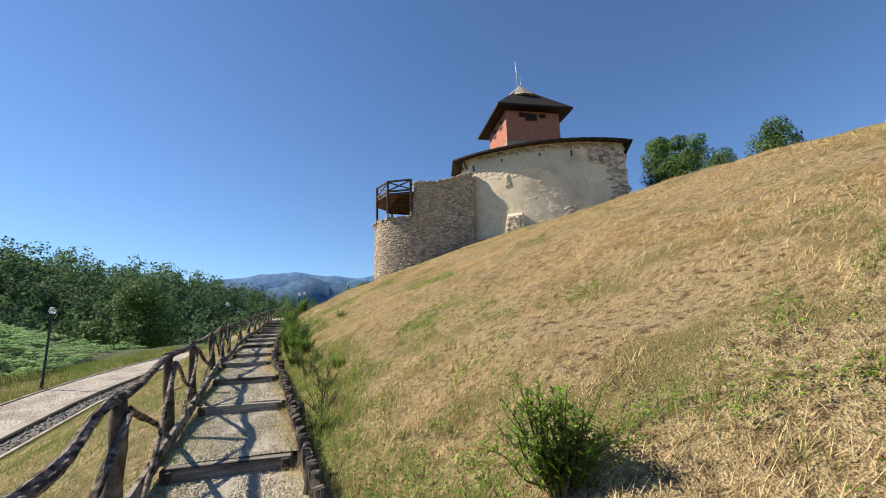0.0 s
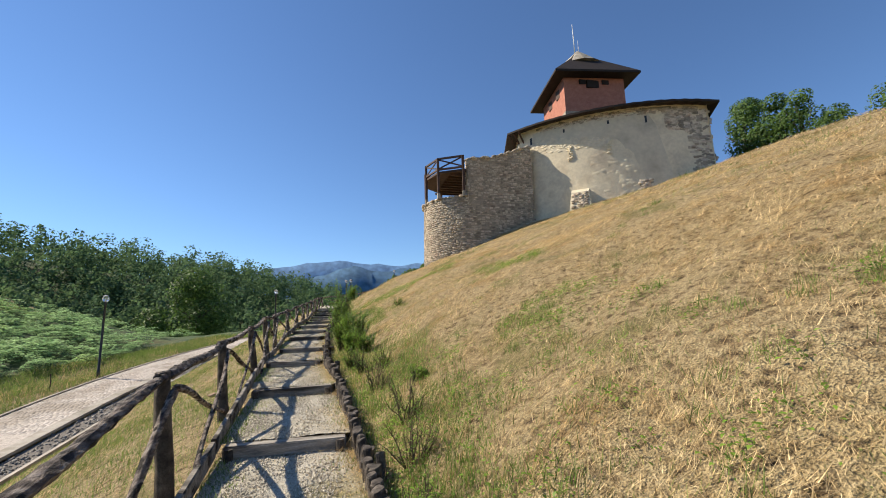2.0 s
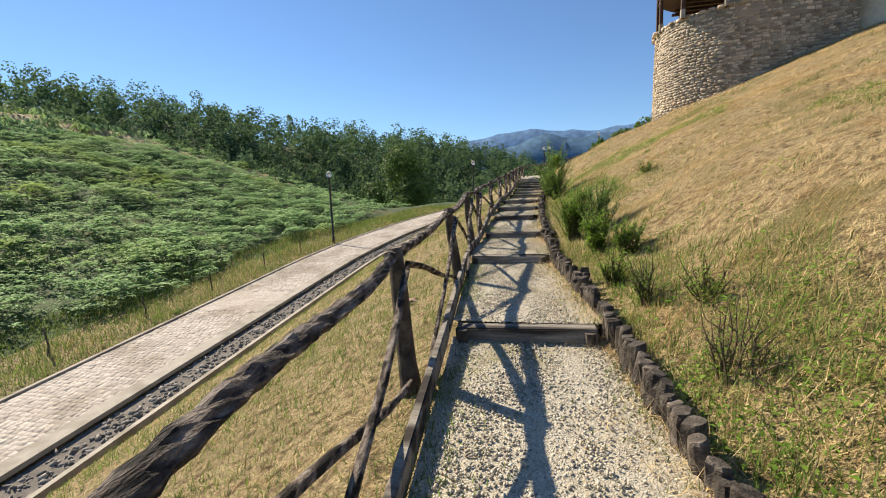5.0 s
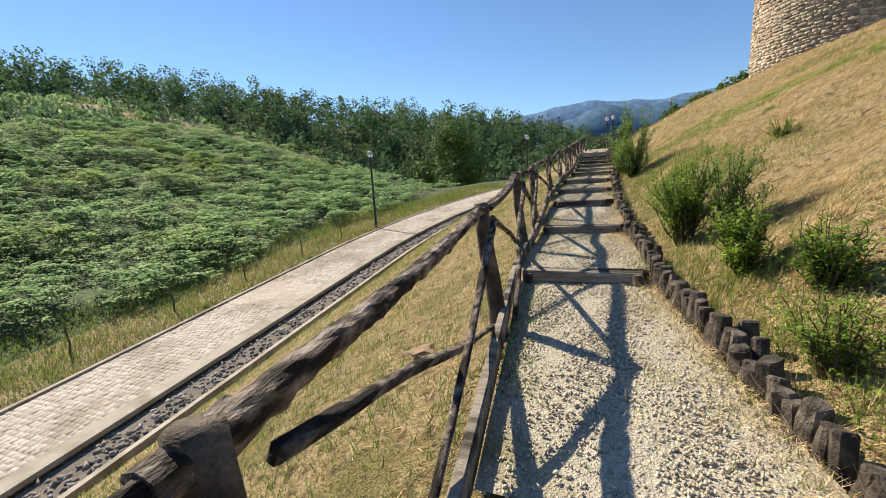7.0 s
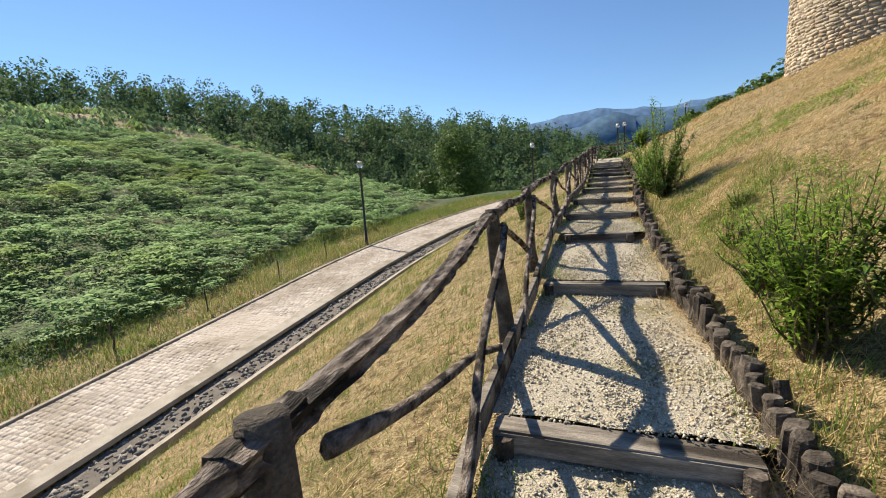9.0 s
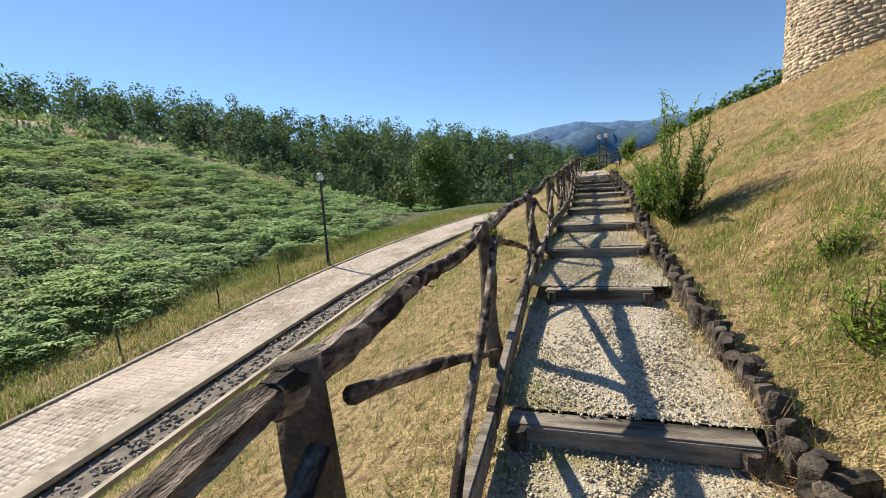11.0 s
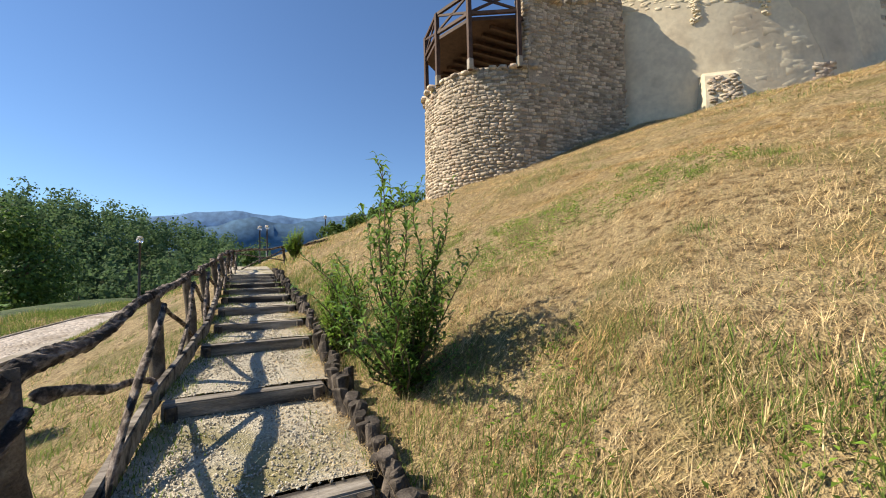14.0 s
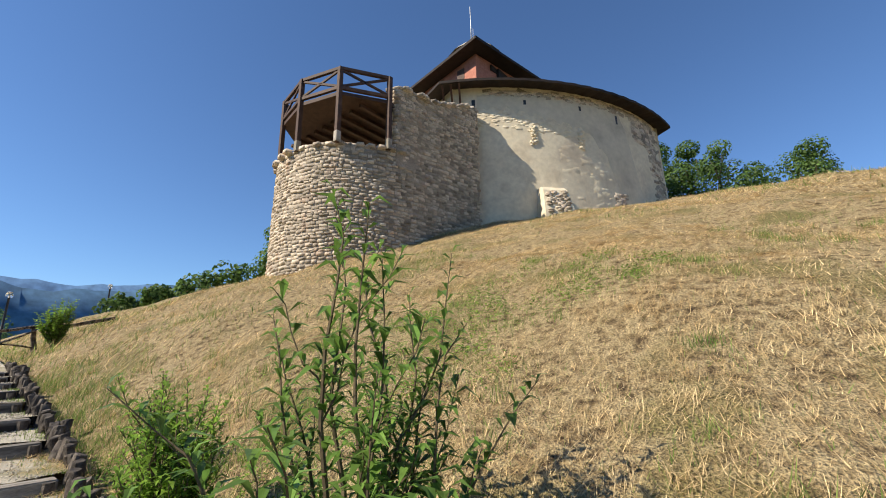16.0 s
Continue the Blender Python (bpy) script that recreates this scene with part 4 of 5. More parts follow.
def turf(x, y):
    """Share of green in the mown grass: blotches of half a metre to three metres."""
    return 0.6 * lattice(x, y, 0.55, 5) + 0.4 * lattice(x, y, 1.7, 6)


r = np.random.default_rng(11)
dry, green = [], []
for n, x0, x1, y0, y1, hs, ws in ((130000, 0.5, 7.5, -12, 16.5, 0.085, 0.0065), (70000, 0.8, 3.4, -9.5, 12.5, 0.075, 0.0055), (90000, 5, 16, -12, 26, 0.11, 0.010), (60000, 12, 32, -14, 24, 0.16, 0.026), (35000, 0.5, 9, 16, 30, 0.12, 0.016),
                                  (95000, -5.0, -0.4, -9, 16, 0.075, 0.009), (60000, -9, -3, -10, 36, 0.11, 0.016), (15000, -4, 6, 24, 50, 0.25, 0.03)):
    x, y = scatter(n, x0, x1, y0, y1, r)
    d = x - path_x(y)
    ok = (d > 0.82) | (d < -0.82)
    ok &= x > -8.75 + road_shift(y)
    mat_size = 4.5 if ws < 0.012 else 2.6
    ok &= r.random(n) < 0.25 + 1.3 * lattice(x, y, mat_size, 12)
    x, y, d = x[ok], y[ok], d[ok]
    g = turf(x, y)
    rim = np.where(d > 0, np.exp(-np.clip(d - 0.8, 0, 9) / 0.8), np.exp(-np.clip(-d - 0.8, 0, 9) / 0.45))
    kerbside = np.exp(-np.clip(x + 8.7 - road_shift(y), 0, 9) / 0.9)
    isg = r.random(len(x)) < np.clip((g - 0.5) * 1.2, 0, 0.32) + 0.3 * rim + 0.05 + (0.36 + 0.35 * kerbside) * (d < 0)
    h = hs * r.uniform(0.4, 1.4, len(x)) * (0.6 + 0.8 * g) * (1 + 0.45 * rim)
    lean = np.where(isg, r.uniform(0.2, 0.9, len(x)), 1 - 0.35 * r.random(len(x)) ** 2.2 - 0.008)
    b = blades(x, y, h * np.where(lean > 0.9, 1.5, 1), ws * r.uniform(0.6, 1.3, len(x)), lean, r)
    dry.append(b[~isg])
    green.append(b[isg])
# tufts of taller green grass
tx, ty = scatter(900, 0.9, 9, -11, 16, r)
ok = turf(tx, ty) > 0.56
tx, ty = tx[ok], ty[ok]
tl, tm = scatter(300, -8.3, -1.4, -9, 30, r)
tx, ty = np.r_[tx, tl], np.r_[ty, tm]
n = 45
x = np.repeat(tx, n) + r.normal(0, 0.07, len(tx) * n)
y = np.repeat(ty, n) + r.normal(0, 0.07, len(ty) * n)
d = np.abs(x - path_x(y))
x, y = x[d > 0.85], y[d > 0.85]
green.append(blades(x, y, 0.115 * r.uniform(0.4, 1.3, len(x)), 0.007 * r.uniform(0.6, 1.4, len(x)), r.uniform(0.05, 0.75, len(x)), r))
# lush patches close to the path
for cnt, x0, x1, y0, y1, hh in ((15000, 0.95, 2.3, 5.6, 9.8, 0.14), (16000, 0.95, 2.4, -5.5, 2.0, 0.15), (6000, -3.2, -1.3, -6, 4, 0.09), (4000, 2.4, 5.5, 5.0, 9.5, 0.08)):
    x, y = scatter(cnt, x0, x1, y0, y1, r)
    w = np.sin(np.pi * (x - x0) / (x1 - x0)) * np.sin(np.pi * (y - y0) / (y1 - y0))
    ok = (r.random(cnt) < (0.25 + 0.75 * w) * (patch(x, y, 1.6) > 0.4)) & (np.abs(x - path_x(y)) > 0.86)
    x, y = x[ok], y[ok]
    b = blades(x, y, hh * r.uniform(0.3, 1.3, len(x)), 0.008 * r.uniform(0.6, 1.4, len(x)), r.uniform(0.1, 0.85, len(x)), r)
    isg = r.random(len(x)) < 0.8
    dry.append(b[~isg])
    green.append(b[isg])
# swathes of cut straw, combed in bundles
for cnt, per, x0, x1, y0, y1, ln, wd, sp in ((9000, 20, 1.0, 9, -11.5, 16.5, 0.13, 0.0045, 0.06), (8000, 16, 7, 20, -13, 24, 0.2, 0.009, 0.1), (3500, 16, 18, 31, -14, 22, 0.3, 0.018, 0.18), (1300, 22, -8.4, -1.2, -10, 30, 0.12, 0.005, 0.06)):
    cx, cy = scatter(cnt, x0, x1, y0, y1, r)
    keep_it = (np.abs(cx - path_x(cy)) > 1.0) & (lattice(cx, cy, 1.1, 9) + 0.35 * r.random(cnt) > 0.52) & (turf(cx, cy) < 0.66)
    cx, cy = cx[keep_it], cy[keep_it]
    x = np.repeat(cx, per) + r.normal(0, sp, len(cx) * per)
    y = np.repeat(cy, per) + r.normal(0, sp, len(cy) * per)
    heading = np.repeat(r.uniform(0, 6.283, len(cx)), per) + r.normal(0, 0.7, len(x))
    b = blades(x, y, ln * r.uniform(0.4, 1.3, len(x)), wd * r.uniform(0.6, 1.4, len(x)), r.uniform(0.95, 0.998, len(x)), r, heading)
    b[:, :, 2] += (0.012 + r.uniform(0, 0.035, len(x)) * (ln / 0.2) ** 0.5)[:, None]
    dry.append(b)
# taller weeds in clumps close to the log edging
wx, wy = [], []
for k in range(650):
    yy = r.uniform(-11, 21)
    wx.append(float(path_x(yy)) + 0.92 + r.exponential(0.4))
    wy.append(yy)
n = 40
x = np.repeat(wx, n) + r.normal(0, 0.1, len(wx) * n)
y = np.repeat(wy, n) + r.normal(0, 0.1, len(wy) * n)
ok = x - path_x(y) > 0.85
x, y = x[ok], y[ok]
b = blades(x, y, 0.155 * r.uniform(0.25, 1.3, len(x)), 0.008 * r.uniform(0.6, 1.4, len(x)), r.uniform(0.1, 0.85, len(x)), r)
isg = r.random(len(x)) < 0.72
dry.append(b[~isg])
green.append(b[isg])
# verge between lane and ferns
x, y = scatter(70000, -18.8, -14.0, -8, 60, r)
x = x + road_shift(y)
b = blades(x, y, 0.3 * r.uniform(0.3, 1.4, len(x)) * (0.5 + lattice(x, y, 0.7, 2)), 0.026 * r.uniform(0.6, 1.3, len(x)), r.uniform(0.1, 0.8, len(x)), r)
isg = r.random(len(x)) < 0.6 + 0.5 * lattice(x, y, 0.4, 4)
dry.append(b[~isg])
green.append(b[isg])
# broad-leaved weeds low in the grass close to the logs and in green blotches
wx, wy = scatter(4200, 0.9, 6.5, -10.5, 15, r)
near_log = wx - path_x(wy) < 1.0 + r.exponential(np.where(wy < 2.5, 0.6, 0.3))
ok = (wx - path_x(wy) > 0.95) & (near_log | ((turf(wx, wy) > 0.64) & (r.random(len(wx)) < 0.4)))
wx, wy = wx[ok], wy[ok]
n = 34
x, y = np.repeat(wx, n) + r.normal(0, 0.09, len(wx) * n), np.repeat(wy, n) + r.normal(0, 0.09, len(wx) * n)
a, el = r.uniform(0, 6.283, len(x)), r.uniform(0.0, 0.9, len(x))
ok = x - path_x(y) > 0.85
P = np.stack([x, y, ground(x, y) + r.uniform(0.01, 0.14, len(x))], 1)
L = r.uniform(0.02, 0.055, len(x))
lv = leaves(P, np.stack([np.cos(a) * np.cos(el), np.sin(a) * np.cos(el), np.sin(el)], 1), L, L * r.uniform(0.25, 0.6, len(x)))
solo("weeds", quads("weeds", lv[ok], M_LEAF), "low broad-leaved green weeds in the dry grass", "weeds", kind="stuff")
solo("dry_grass", quads("dry_grass", np.concatenate(dry), M_GRASS_DRY, 3), "dry straw-coloured mown grass on the slopes", "grass", kind="stuff")
solo("green_grass", quads("green_grass", np.concatenate(green), M_GRASS_GREEN, 3), "green grass tufts among the dry grass", "grass", kind="stuff")

# ---- fern slope ----
r = np.random.default_rng(12)
n = 21000
x, y = r.uniform(-75, -16, n), r.uniform(-12, 62, n)
rad = np.hypot(x, y + 4)
az = np.degrees(np.arctan2(-x, y + 4))
crest = np.interp(az, [0, 15, 20, 24, 30, 37, 46, 59, 95], [60, 60, 52, 56, 62, 68, 72, 75, 90])
ok = (rad < crest + 2) & (x < -17.6 + road_shift(y) - 1.2 * np.sin(y * 0.35)) & ((crest - rad > 7) | (r.random(n) < 0.25)) & (lattice(x, y, 1.0, 7) + 0.5 * r.random(n) > 0.36)
x, y = x[ok], y[ok]
z = ground(x, y)
tall = r.uniform(0.4, 0.95, len(x)) * (0.45 + 1.0 * lattice(x, y, 0.75, 8))
down = np.array((0, 0, 1.0))
fr = []
for k in range(6):
    a = k * 1.05 + r.uniform(0, 1.4, len(x)) + np.arange(len(x))
    out = np.stack([np.cos(a), np.sin(a), np.zeros(len(x))], 1)
    reach = (tall * r.uniform(0.5, 0.95, len(x)))[:, None]
    p0 = np.stack([x, y, z + 0.1], 1)
    p1 = p0 + out * reach * 0.45 + down * (tall * r.uniform(0.95, 1.35, len(x)))[:, None]
    p2 = p0 + out * reach * 1.1 + down * (tall * r.uniform(0.1, 0.55, len(x)))[:, None]
    near = x > -50
    q0, q1, q2 = p0[~near], p1[~near], p2[~near]
    s0 = 0.16 * q0 + 0.48 * q1 + 0.36 * q2
    ln = np.linalg.norm(q2 - s0, axis=1) * 1.5
    fr.append(leaves(s0 * 1.3 - q2 * 0.3, q2 - s0, ln, ln * 0.38, 0.1))
    q0, q1, q2 = p0[near], p1[near], p2[near]
    size = reach[near][:, 0]
    side = np.stack([-out[near][:, 1], out[near][:, 0], np.zeros(len(q0))], 1)
    for t in (0.48, 0.7, 0.92):
        c = (1 - t) ** 2 * q0 + 2 * t * (1 - t) * q1 + t * t * q2
        d = unit((1 - t) * (q1 - q0) + t * (q2 - q1))
        for e in (-1, 1):
            ln = size * 0.66 * (1.25 - t)
            fr.append(leaves(c, unit(d * 0.55 + side * e), ln, ln * 0.42, 0.12))
solo("ferns", quads("ferns", np.concatenate(fr), M_FERN), "dense green bracken covering the valley slope", "ferns", kind="stuff")


# ---- woods ----
def crown_quads(cx, cy, cz, rx, rz, count, size, r, cone=0.0):
    """Leaf clumps round lobes of a crown: quads for one tree."""
    lobes = r.integers(5, 9)
    la = r.uniform(0, 6.283, lobes)
    lh = np.linspace(-0.75, 0.85, lobes) + r.uniform(-0.1, 0.1, lobes)
    wd = np.sqrt(np.clip(1 - lh ** 2, 0.05, 1)) * (1 - cone * (lh + 1) / 2)
    lc = np.stack([np.cos(la) * 0.5 * wd * rx, np.sin(la) * 0.5 * wd * rx, lh * rz], 1)
    lr = rx * (0.35 + 0.3 * wd)
    i = r.integers(0, lobes, count)
    d = unit(r.normal(0, 1, (count, 3)))
    p = lc[i] + d * (lr[i] * r.uniform(0.75, 1.08, count))[:, None] * np.array((1, 1, 0.8))
    nrm = unit(d + r.normal(0, 0.35, (count, 3)) + np.array((0, 0, 0.35)))
    t1 = unit(np.cross(nrm, r.normal(0, 1, (count, 3))))
    t2 = np.cross(nrm, t1)
    s = (size * r.uniform(0.6, 1.4, count))[:, None] / 2
    w = s * r.uniform(0.55, 0.95, (count, 1))
    p = p + (cx, cy, cz)
    return np.stack([p - t1 * s, p + t2 * w + nrm * s * 0.2, p + t1 * s, p - t2 * w - nrm * s * 0.1], 1)


r = np.random.default_rng(13)
woods, trunks_v, trunks_f = [], [], []
made = 0
while made < 1400:
    az, rad = r.uniform(-4, 82), r.uniform(66, 175)
    x, y = -math.sin(radians(az)) * rad, math.cos(radians(az)) * rad - 4
    c = np.interp(az, [0, 15, 20, 24, 30, 37, 46, 59, 95], [66, 66, 60, 63, 68, 73, 76, 79, 94])
    gap = np.interp(az, [30, 42], [14, 4])
    if rad < c + gap or (az < 12 and rad < 85) or r.random() < 0.35 * (rad > 130):
        continue
    z = float(ground(x, y))
    h = r.uniform(5.0, 10.5) * (0.75 if rad < c + 9 else 1)
    w = h * r.uniform(0.27, 0.42)
    woods.append(crown_quads(x, y, z + h * 0.56, w, h * 0.44, 430 if rad < c + 22 else 160, 0.33 if rad < c + 22 else 0.62, r, r.uniform(0.1, 0.7)))
    if rad < c + 22:
        v, f = tube([(x, y, z - 0.3), (x + 0.1, y, z + h * 0.5), (x, y, z + h * 0.9)], [0.16, 0.11, 0.04], 5)
        o = len(trunks_v)
        trunks_v += v
        trunks_f += [tuple(q + o for q in face) for face in f]
    made += 1
for k in range(60):
    az = r.uniform(30, 66)
    c = np.interp(az, [30, 37, 46, 59, 66], [62, 68, 72, 75, 78])
    rad = c + r.uniform(-2, 6)
    x, y = -math.sin(radians(az)) * rad, math.cos(radians(az)) * rad - 4
    h = r.uniform(1.0, 2.6)
    woods.append(crown_quads(x, y, float(ground(x, y)) + h * 0.45, h * 0.55, h * 0.45, 70, 0.4, r))
solo("forest", quads("forest", np.concatenate(woods), M_FOREST), "dense green deciduous forest on the far slope", "forest", kind="stuff")
solo("forest_trunks", mesh_of("forest_trunks", trunks_v, trunks_f, M_BARK), "slender trunks at the forest edge", "trunks", kind="stuff")


def tree(x, y, h, w, label, seed, base=None, count=1500, size=0.4, low=0.25):
    r = np.random.default_rng(seed)
    z = float(ground(x, y)) if base is None else base
    ob = thing("tree", label, "tree", (x, y, z))
    v, f = tube(bent((0, 0, -0.3), (0.2, 0.1, h * 0.75), 9, 0, 0.15, seed), np.linspace(0.03 * h, 0.01 * h, 9), 8, 0.05, seed)
    child("trunk", mesh_of("trunk", v, f, M_BARK, True), ob)
    for k in range(5):
        a = k * 1.26 + r.uniform(-0.3, 0.3)
        b = (math.cos(a) * w * 0.6, math.sin(a) * w * 0.6, h * r.uniform(0.5, 0.85))
        v, f = tube(bent((0.05, 0.03, h * r.uniform(0.2, 0.45)), b, 6, 0, 0.15, seed + k), np.linspace(0.012 * h, 0.003 * h, 6), 6)
        child("limb", mesh_of("limb", v, f, M_BARK, True), ob)
    q = crown_quads(0, 0, h * (low + (1 - low) / 2), w, h * (1 - low) / 2, count, size, r, 0.25)
    q2 = crown_quads(0.1 * w, -0.1 * w, h * (low + (1 - low) * 0.45), w * 0.85, h * (1 - low) * 0.45, count // 2, size, r, 0.1)
    child("crown", quads("crown", np.concatenate([q, q2]), M_LEAF_TREE), ob)
    return ob


M_LEAF_TREE = material("tree_leaf", [(0.07, 0.13, 0.03), (0.11, 0.185, 0.042)], rough=0.6, scale=0.5, fine=8, bump=0, spread=0.4, island=True, translucent=0.4)
tree(-20.8, 68.2, 11.6, 5.6, "large round green tree at the foot of the lane", 21, -2.8, 6500, 0.36, 0.05)
tree(-28.0, 70.0, 8.0, 3.6, "rounded green tree beside the larger tree", 22, -4.5, 3000, 0.36, 0.05)
tree(31.6, 16.2, 6.7, 2.0, "green tree on the hilltop behind the keep", 23, None, 4000, 0.17, 0.08)
tree(31.4, 13.6, 5.4, 1.7, "green tree on the hilltop behind the keep", 24, None, 3200, 0.17, 0.08)
tree(31.0, 11.8, 4.9, 1.5, "rounded green tree on the hilltop", 25, None, 2300, 0.16, 0.08)
tree(31.3, 10.1, 3.0, 1.4, "small green tree on the hilltop", 27, None, 1600, 0.16, 0.05)
tree(32.8, 7.3, 4.5, 1.7, "hilltop tree with an uneven flat crown", 26, None, 2000, 0.16, 0.42)
tree(19.8, 46.0, 5.2, 2.2, "leafy tree on the slope behind the bastion", 28, None, 1300, 0.35, 0.05)
r = np.random.default_rng(55)
thick = []
for k in range(34):
    x = 8.0 + k * 0.42
    y = 49.0 - k * 0.1 + r.uniform(-1.5, 1.5)
    h = r.uniform(1.2, 2.2) * (0.6 + 0.025 * k)
    thick.append(crown_quads(x, y, float(ground(x, y)) + h * 0.5, h * 0.6, h * 0.5, 130, 0.32, r))
solo("thicket", quads("thicket", np.concatenate(thick), M_LEAF_TREE), "low green thicket along the slope behind the bastion", "thicket", kind="stuff")
tree(2.2, 70.0, 4.0, 1.8, "dark green round tree beyond the top of the steps", 31, 1.0, 900, 0.4, 0.05)

# ---- loose gravel on the treads ----
OCTA_V = np.array([(1, 0, 0), (0, 1, 0), (-1, 0, 0), (0, -1, 0), (0, 0, 1), (0, 0, -1)], float)
OCTA_F = [(0, 1, 4), (1, 2, 4), (2, 3, 4), (3, 0, 4), (1, 0, 5), (2, 1, 5), (3, 2, 5), (0, 3, 5)]


def tread_z(y):
    k = np.clip(np.searchsorted(STEP_Y + 0.06, y) - 1, 0, len(STEP_Y) - 2)
    y0, y1 = STEP_Y[k] + 0.1, STEP_Y[k + 1] + 0.02
    z0 = STEP_Z[k] - 0.015
    z1 = np.maximum(STEP_Z[k + 1] - 0.15, z0 - 0.02)
    return z0 + (z1 - z0) * np.clip((y - y0) / (y1 - y0), 0, 1)


def random_turns(n, size, flat, r):
    q = r.normal(0, 1, (n, 4))
    q /= np.linalg.norm(q, axis=1, keepdims=True)
    w, x, y, z = q.T
    R = np.stack([np.stack([1 - 2 * (y * y + z * z), 2 * (x * y - z * w), 2 * (x * z + y * w)], -1),
                  np.stack([2 * (x * y + z * w), 1 - 2 * (x * x + z * z), 2 * (y * z - x * w)], -1),
                  np.stack([2 * (x * z - y * w), 2 * (y * z + x * w), 1 - 2 * (x * x + y * y)], -1)], 1)
    s = np.stack([size * r.uniform(0.8, 1.3, n), size * r.uniform(0.7, 1.1, n), size * flat * r.uniform(0.7, 1.2, n)], -1)
    return R * s[:, None, :]


r = np.random.default_rng(41)
n = 58000
y = np.concatenate([r.uniform(-9, 11, n * 4 // 5), r.uniform(11, 22, n // 5)])
off = r.uniform(-0.66, 0.70, len(y))
keepers = r.random(len(y)) < (0.45 + 0.55 * (patch(off * 3, y, 0.8) > 0.4)) * (1 - 0.75 * smooth(0.3, 0.6, off) * (lattice(off, y, 1.3, 1) > 0.4))
y, off = y[keepers], off[keepers]
x = path_x(y) + off
M = np.concatenate([random_turns(len(y), r.uniform(0.007, 0.0145, len(y)), 0.7, r), np.stack([x, y, tread_z(y) + 0.006], 1)[:, :, None]], 2)
solo("gravel", repeat_mesh("gravel", OCTA_V, OCTA_F, M, M_PEBBLE), "pale loose gravel stones on the path treads", "gravel", kind="stuff")
# weeds creeping in from both rims of the treads
y = r.uniform(-9, 20, 16000)
left = r.random(len(y)) < 0.7
off = np.where(left, -0.7 + r.exponential(0.13, len(y)), 0.72 - r.exponential(0.09, len(y)))
ok = (np.abs(off) < 0.7) & (patch(off, y, 0.7) > 0.35)
y, off = y[ok], off[ok]
x = path_x(y) + off
b = blades(x, y, r.uniform(0.015, 0.06, len(y)), r.uniform(0.006, 0.012, len(y)), r.uniform(0.2, 0.95, len(y)), r)
b[:, :, 2] += (tread_z(y) - ground(x, y) + 0.01)[:, None]
solo("path_weeds", quads("path_weeds", b, M_GRASS_GREEN, 3), "low weeds creeping over the gravel path", "weeds", kind="stuff")
# straw lying over the log edging
y = r.uniform(-9, 14, 5000)
x = path_x(y) + 0.62 + r.exponential(0.1, len(y))
b = blades(x, y, r.uniform(0.08, 0.22, len(y)), r.uniform(0.003, 0.005, len(y)), r.uniform(0.7, 0.99, len(y)), r)
b[:, :, 2] += (tread_z(y) - path_z(y))[:, None].clip(0, 0.2) + 0.03
straw = [b]
y = r.uniform(-9, 16, 16000)
off = 0.72 - r.exponential(0.17, len(y))
ok = (off > -0.3) & (lattice(off, y, 1.3, 1) + 0.2 * r.random(len(y)) > 0.42)
y, off = y[ok], off[ok]
x = path_x(y) + off
b = blades(x, y, r.uniform(0.03, 0.12, len(y)), r.uniform(0.003, 0.006, len(y)), r.uniform(0.85, 0.995, len(y)), r)
b[:, :, 2] += (tread_z(y) + 0.024 - b[:, :, 2].min(axis=1))[:, None]
b[:, 2, 2] = np.minimum(b[:, 2, 2], b[:, 0, 2] + 0.03)
straw.append(b)
solo("straw", quads("straw", np.concatenate(straw), M_GRASS_DRY, 3), "loose dry straw along the log edging", "straw", kind="stuff")

# ---- ditch stones ----
n = 2600
y = r.uniform(-6, 42, n)
x = r.uniform(-10.28, -9.2, n) + road_shift(y)
M = np.concatenate([random_turns(n, r.uniform(0.05, 0.13, n), 0.6, r), np.stack([x, y, road_z(y) - 0.15], 1)[:, :, None]], 2)
tagged(child("ditch_stones", repeat_mesh("ditch_stones", OCTA_V, OCTA_F, M, M_DITCHSTONE), ditch, "dark stones set in the ditch"), kind="stuff")

# ---- cobbles of the lane ----
COB_V = np.array([(-.5, -.5, 0), (.5, -.5, 0), (.5, .5, 0), (-.5, .5, 0), (-.38, -.38, 1), (.38, -.38, 1), (.38, .38, 1), (-.38, .38, 1)], float)
COB_F = [(0, 1, 5, 4), (1, 2, 6, 5), (2, 3, 7, 6), (3, 0, 4, 7), (4, 5, 6, 7)]
cob_piece = repeat_mesh("cobble", COB_V, COB_F, np.eye(4)[None, :3], M_COBBLE)
mats = []
pieces = 0
y = -5.0
while y < 62:
    d = r.uniform(0.13, 0.19) * (1 if y < 35 else 1.5)
    u = -13.82
    while u < -10.9:
        w = r.uniform(0.13, 0.24) * (1 if y < 35 else 1.5)
        w = min(w, -10.86 - u)
        cy = y + d / 2 + r.normal(0, 0.012)
        cx = u + w / 2 + float(road_shift(cy))
        a = r.normal(0, 0.1)
        h = 0.016 * r.uniform(0.4, 1.5)
        z = float(road_z(cy)) - 0.004
        sl = 0.09 if cy < 42 else 0.02
        m = np.array([(math.cos(a) * w * 0.97, -math.sin(a) * d * 0.95, 0, cx), (math.sin(a) * w, math.cos(a) * d * 0.95, 0, cy), (0, sl * d, h, z)])
        if 11.0 < y < 13.3 and pieces < 300:
            ob = child("cobble", cob_piece, road)
            ob.matrix_basis = as_matrix(m)
            pieces += 1
        else:
            mats.append(m)
        u += w
    y += d
tagged(child("cobbles", repeat_mesh("cobbles", COB_V, COB_F, mats, M_COBBLE), road, "pale worn cobbles of the lane"), kind="stuff")

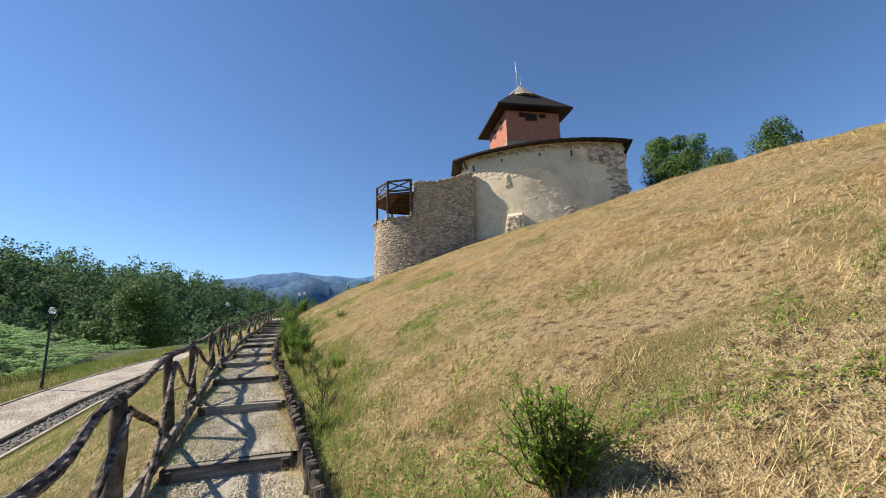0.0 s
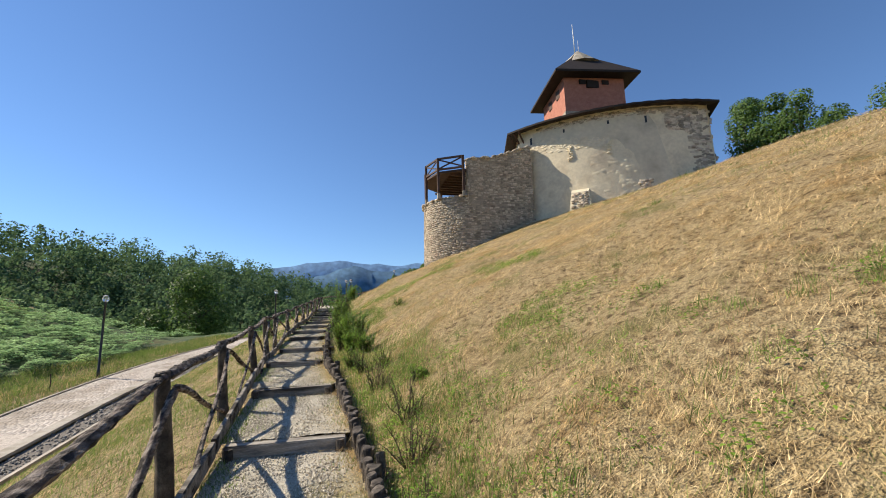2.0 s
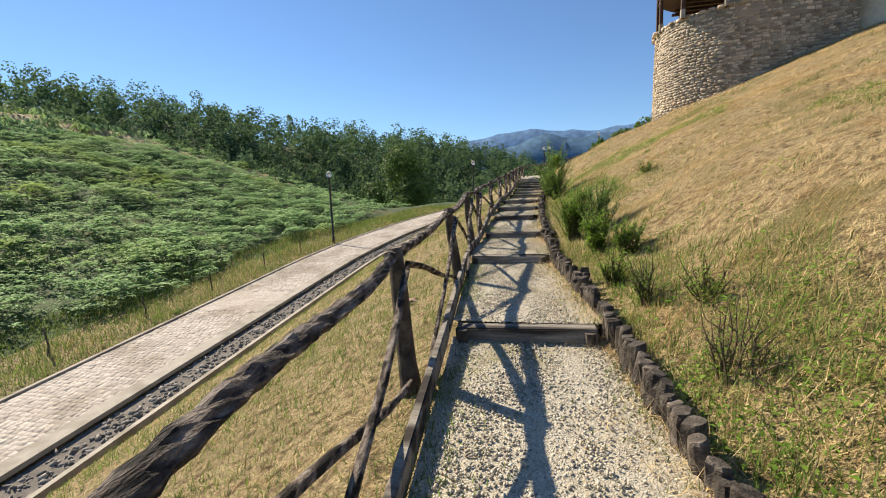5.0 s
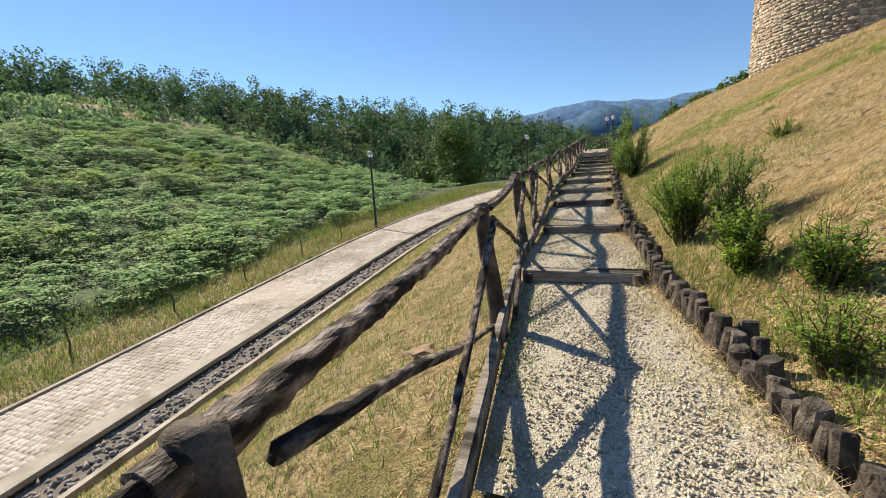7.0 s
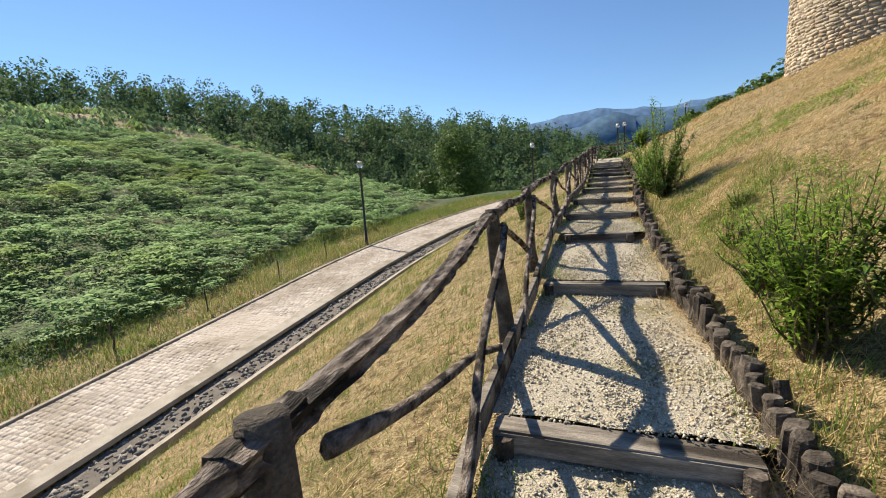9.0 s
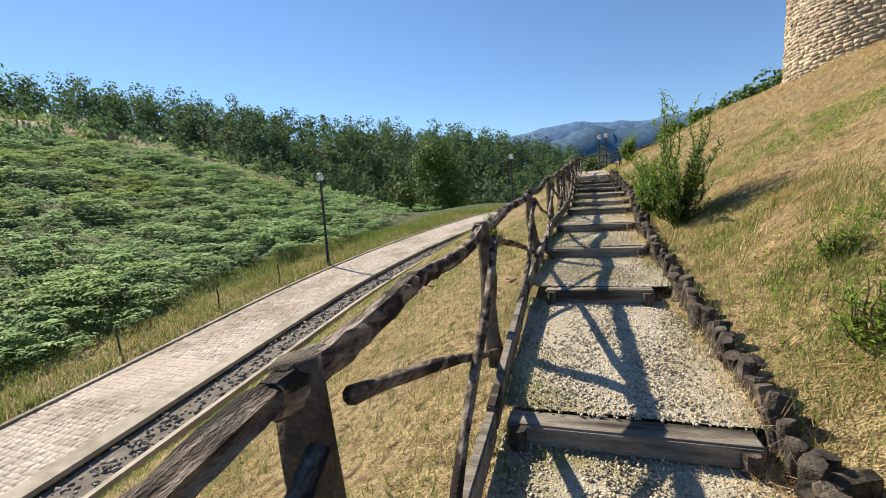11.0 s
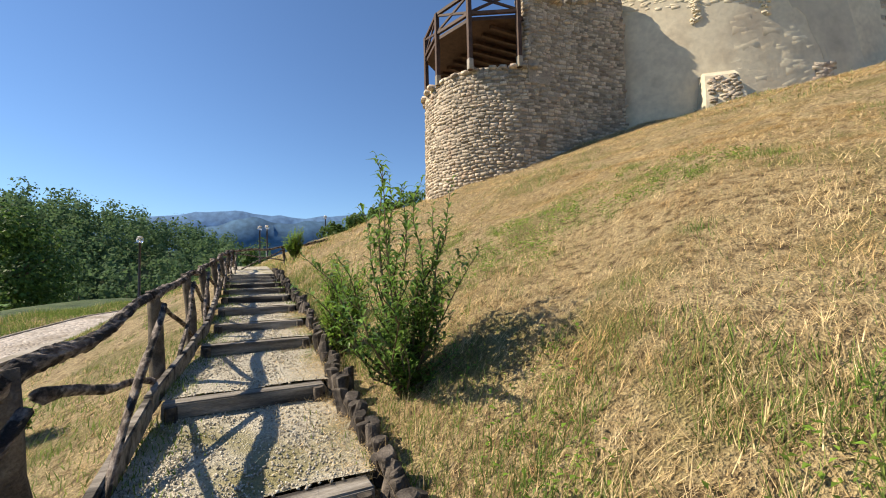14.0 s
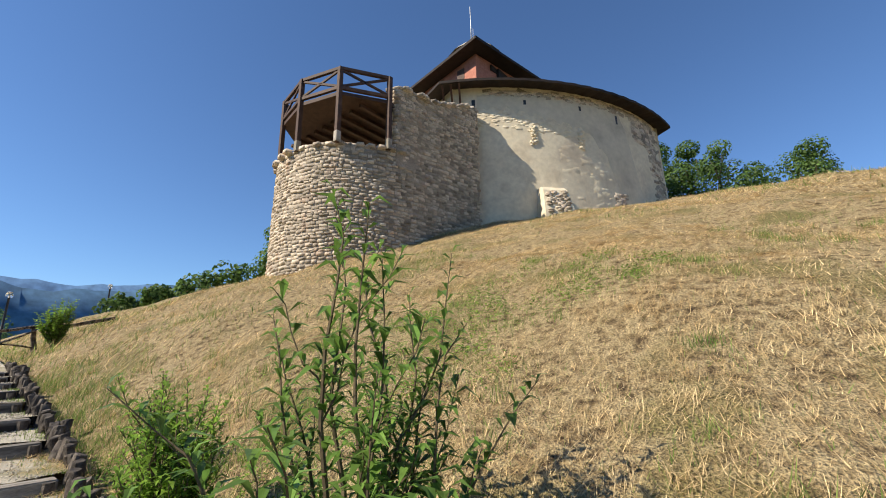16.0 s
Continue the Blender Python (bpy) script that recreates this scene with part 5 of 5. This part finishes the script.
# ---- field stones of bastion and curtain wall ----
def along(outline, z0, z1, inset, top_z, out_sign, mats_list, piece_test, piece_parent, seed, course=0.13):
    r = np.random.default_rng(seed)
    o = np.array(outline, float)
    seg = np.linalg.norm(np.diff(o, axis=0), axis=1)
    s = np.r_[0, np.cumsum(seg)]
    bases = [repeat_mesh("stone", stone_base(60 + k), STONE_F, np.eye(4)[None, :3], M_STONE_PIECE) for k in range(4)]
    z = z0
    made = 0
    while z < z1:
        h = course * r.uniform(0.75, 1.3)
        u = r.uniform(0, 0.3)
        while u < s[-1] - 0.1:
            w = r.uniform(0.14, 0.38)
            q = min(u + w / 2, s[-1])
            x, y = np.interp(q, s, o[:, 0]), np.interp(q, s, o[:, 1])
            i = min(int(np.searchsorted(s, q)), len(o) - 1)
            d = o[i] - o[max(i - 1, 0)]
            d = d / (np.linalg.norm(d) + 1e-9)
            n = np.array((d[1], -d[0])) * out_sign
            zt = np.interp(q, s, top_z)
            if z + h / 2 < zt and z + h > float(ground(x, y)) - 0.3:
                t = (z - 3.2) / 6.7 * inset
                m = place((x - n[0] * (t + 0.03), y - n[1] * (t + 0.03), z + h / 2 + 0.05 * math.sin(q * 1.7 + z) + r.normal(0, 0.02)), n, w * 0.96, r.uniform(0.045, 0.10), h * r.uniform(0.75, 1.05), r.normal(0, 0.11))
                if made < 300 and piece_test(q, z):
                    ob = child("stone", bases[made % 4], piece_parent)
                    ob.matrix_basis = as_matrix(m)
                    made += 1
                else:
                    mats_list.append(m)
            u += w
        z += h


wall_mats = []
along(BAST, 4.6, 9.95, 0.1, [9.98] * len(BAST), 1, wall_mats, lambda q, z: 5.2 < q < 8.0 and z > 6.2, bastion, 71)
tagged(child("masonry", repeat_mesh("masonry", stone_base(5), STONE_F, wall_mats, M_STONE), bastion, "rough field stones"), kind="stuff")
wall_mats = []
along(TALL, 9.95, 14.0, 0.0, TALL_TOP, 1, wall_mats, lambda q, z: q < 2.2, curtain, 72)
for z in np.arange(10, 12.7, 0.16):
    wall_mats.append(place((10.12, 20.75 + 0.1 * math.sin(z * 9), z), (-1, -0.1), 0.36, 0.1, 0.14, 0.05))
    wall_mats.append(place((10.12, 20.5 + 0.1 * math.sin(z * 7), z), (-1, -0.3), 0.26, 0.12, 0.13, -0.05))
tagged(child("masonry", repeat_mesh("masonry", stone_base(6), STONE_F, wall_mats, M_STONE), curtain, "rough field stones"), kind="stuff")
cap = []
for k in range(120):
    q = r.uniform(0, 1)
    a = 100 + 162 * q
    cap.append(place((BC[0] + (BR - r.uniform(0.05, 0.7)) * math.cos(radians(a)), BC[1] + (BR - r.uniform(0.05, 0.7)) * math.sin(radians(a)), 9.93), (math.cos(radians(a)), math.sin(radians(a))), 0.35, 0.25, 0.16, r.normal(0, 0.1)))
for q in np.linspace(0, 1, 60):
    x, y = np.interp(q, np.linspace(0, 1, 5), [p[0] for p in TALL]), np.interp(q, np.linspace(0, 1, 5), [p[1] for p in TALL])
    cap.append(place((x, y + r.uniform(0, 0.6), np.interp(q, np.linspace(0, 1, 5), TALL_TOP) + r.uniform(-0.02, 0.05)), (0.1, -1), 0.3, 0.3, 0.16, r.normal(0, 0.12)))
tagged(child("coping", repeat_mesh("coping", stone_base(7), STONE_F, cap, M_STONE), curtain, "loose top stones"), kind="stuff")
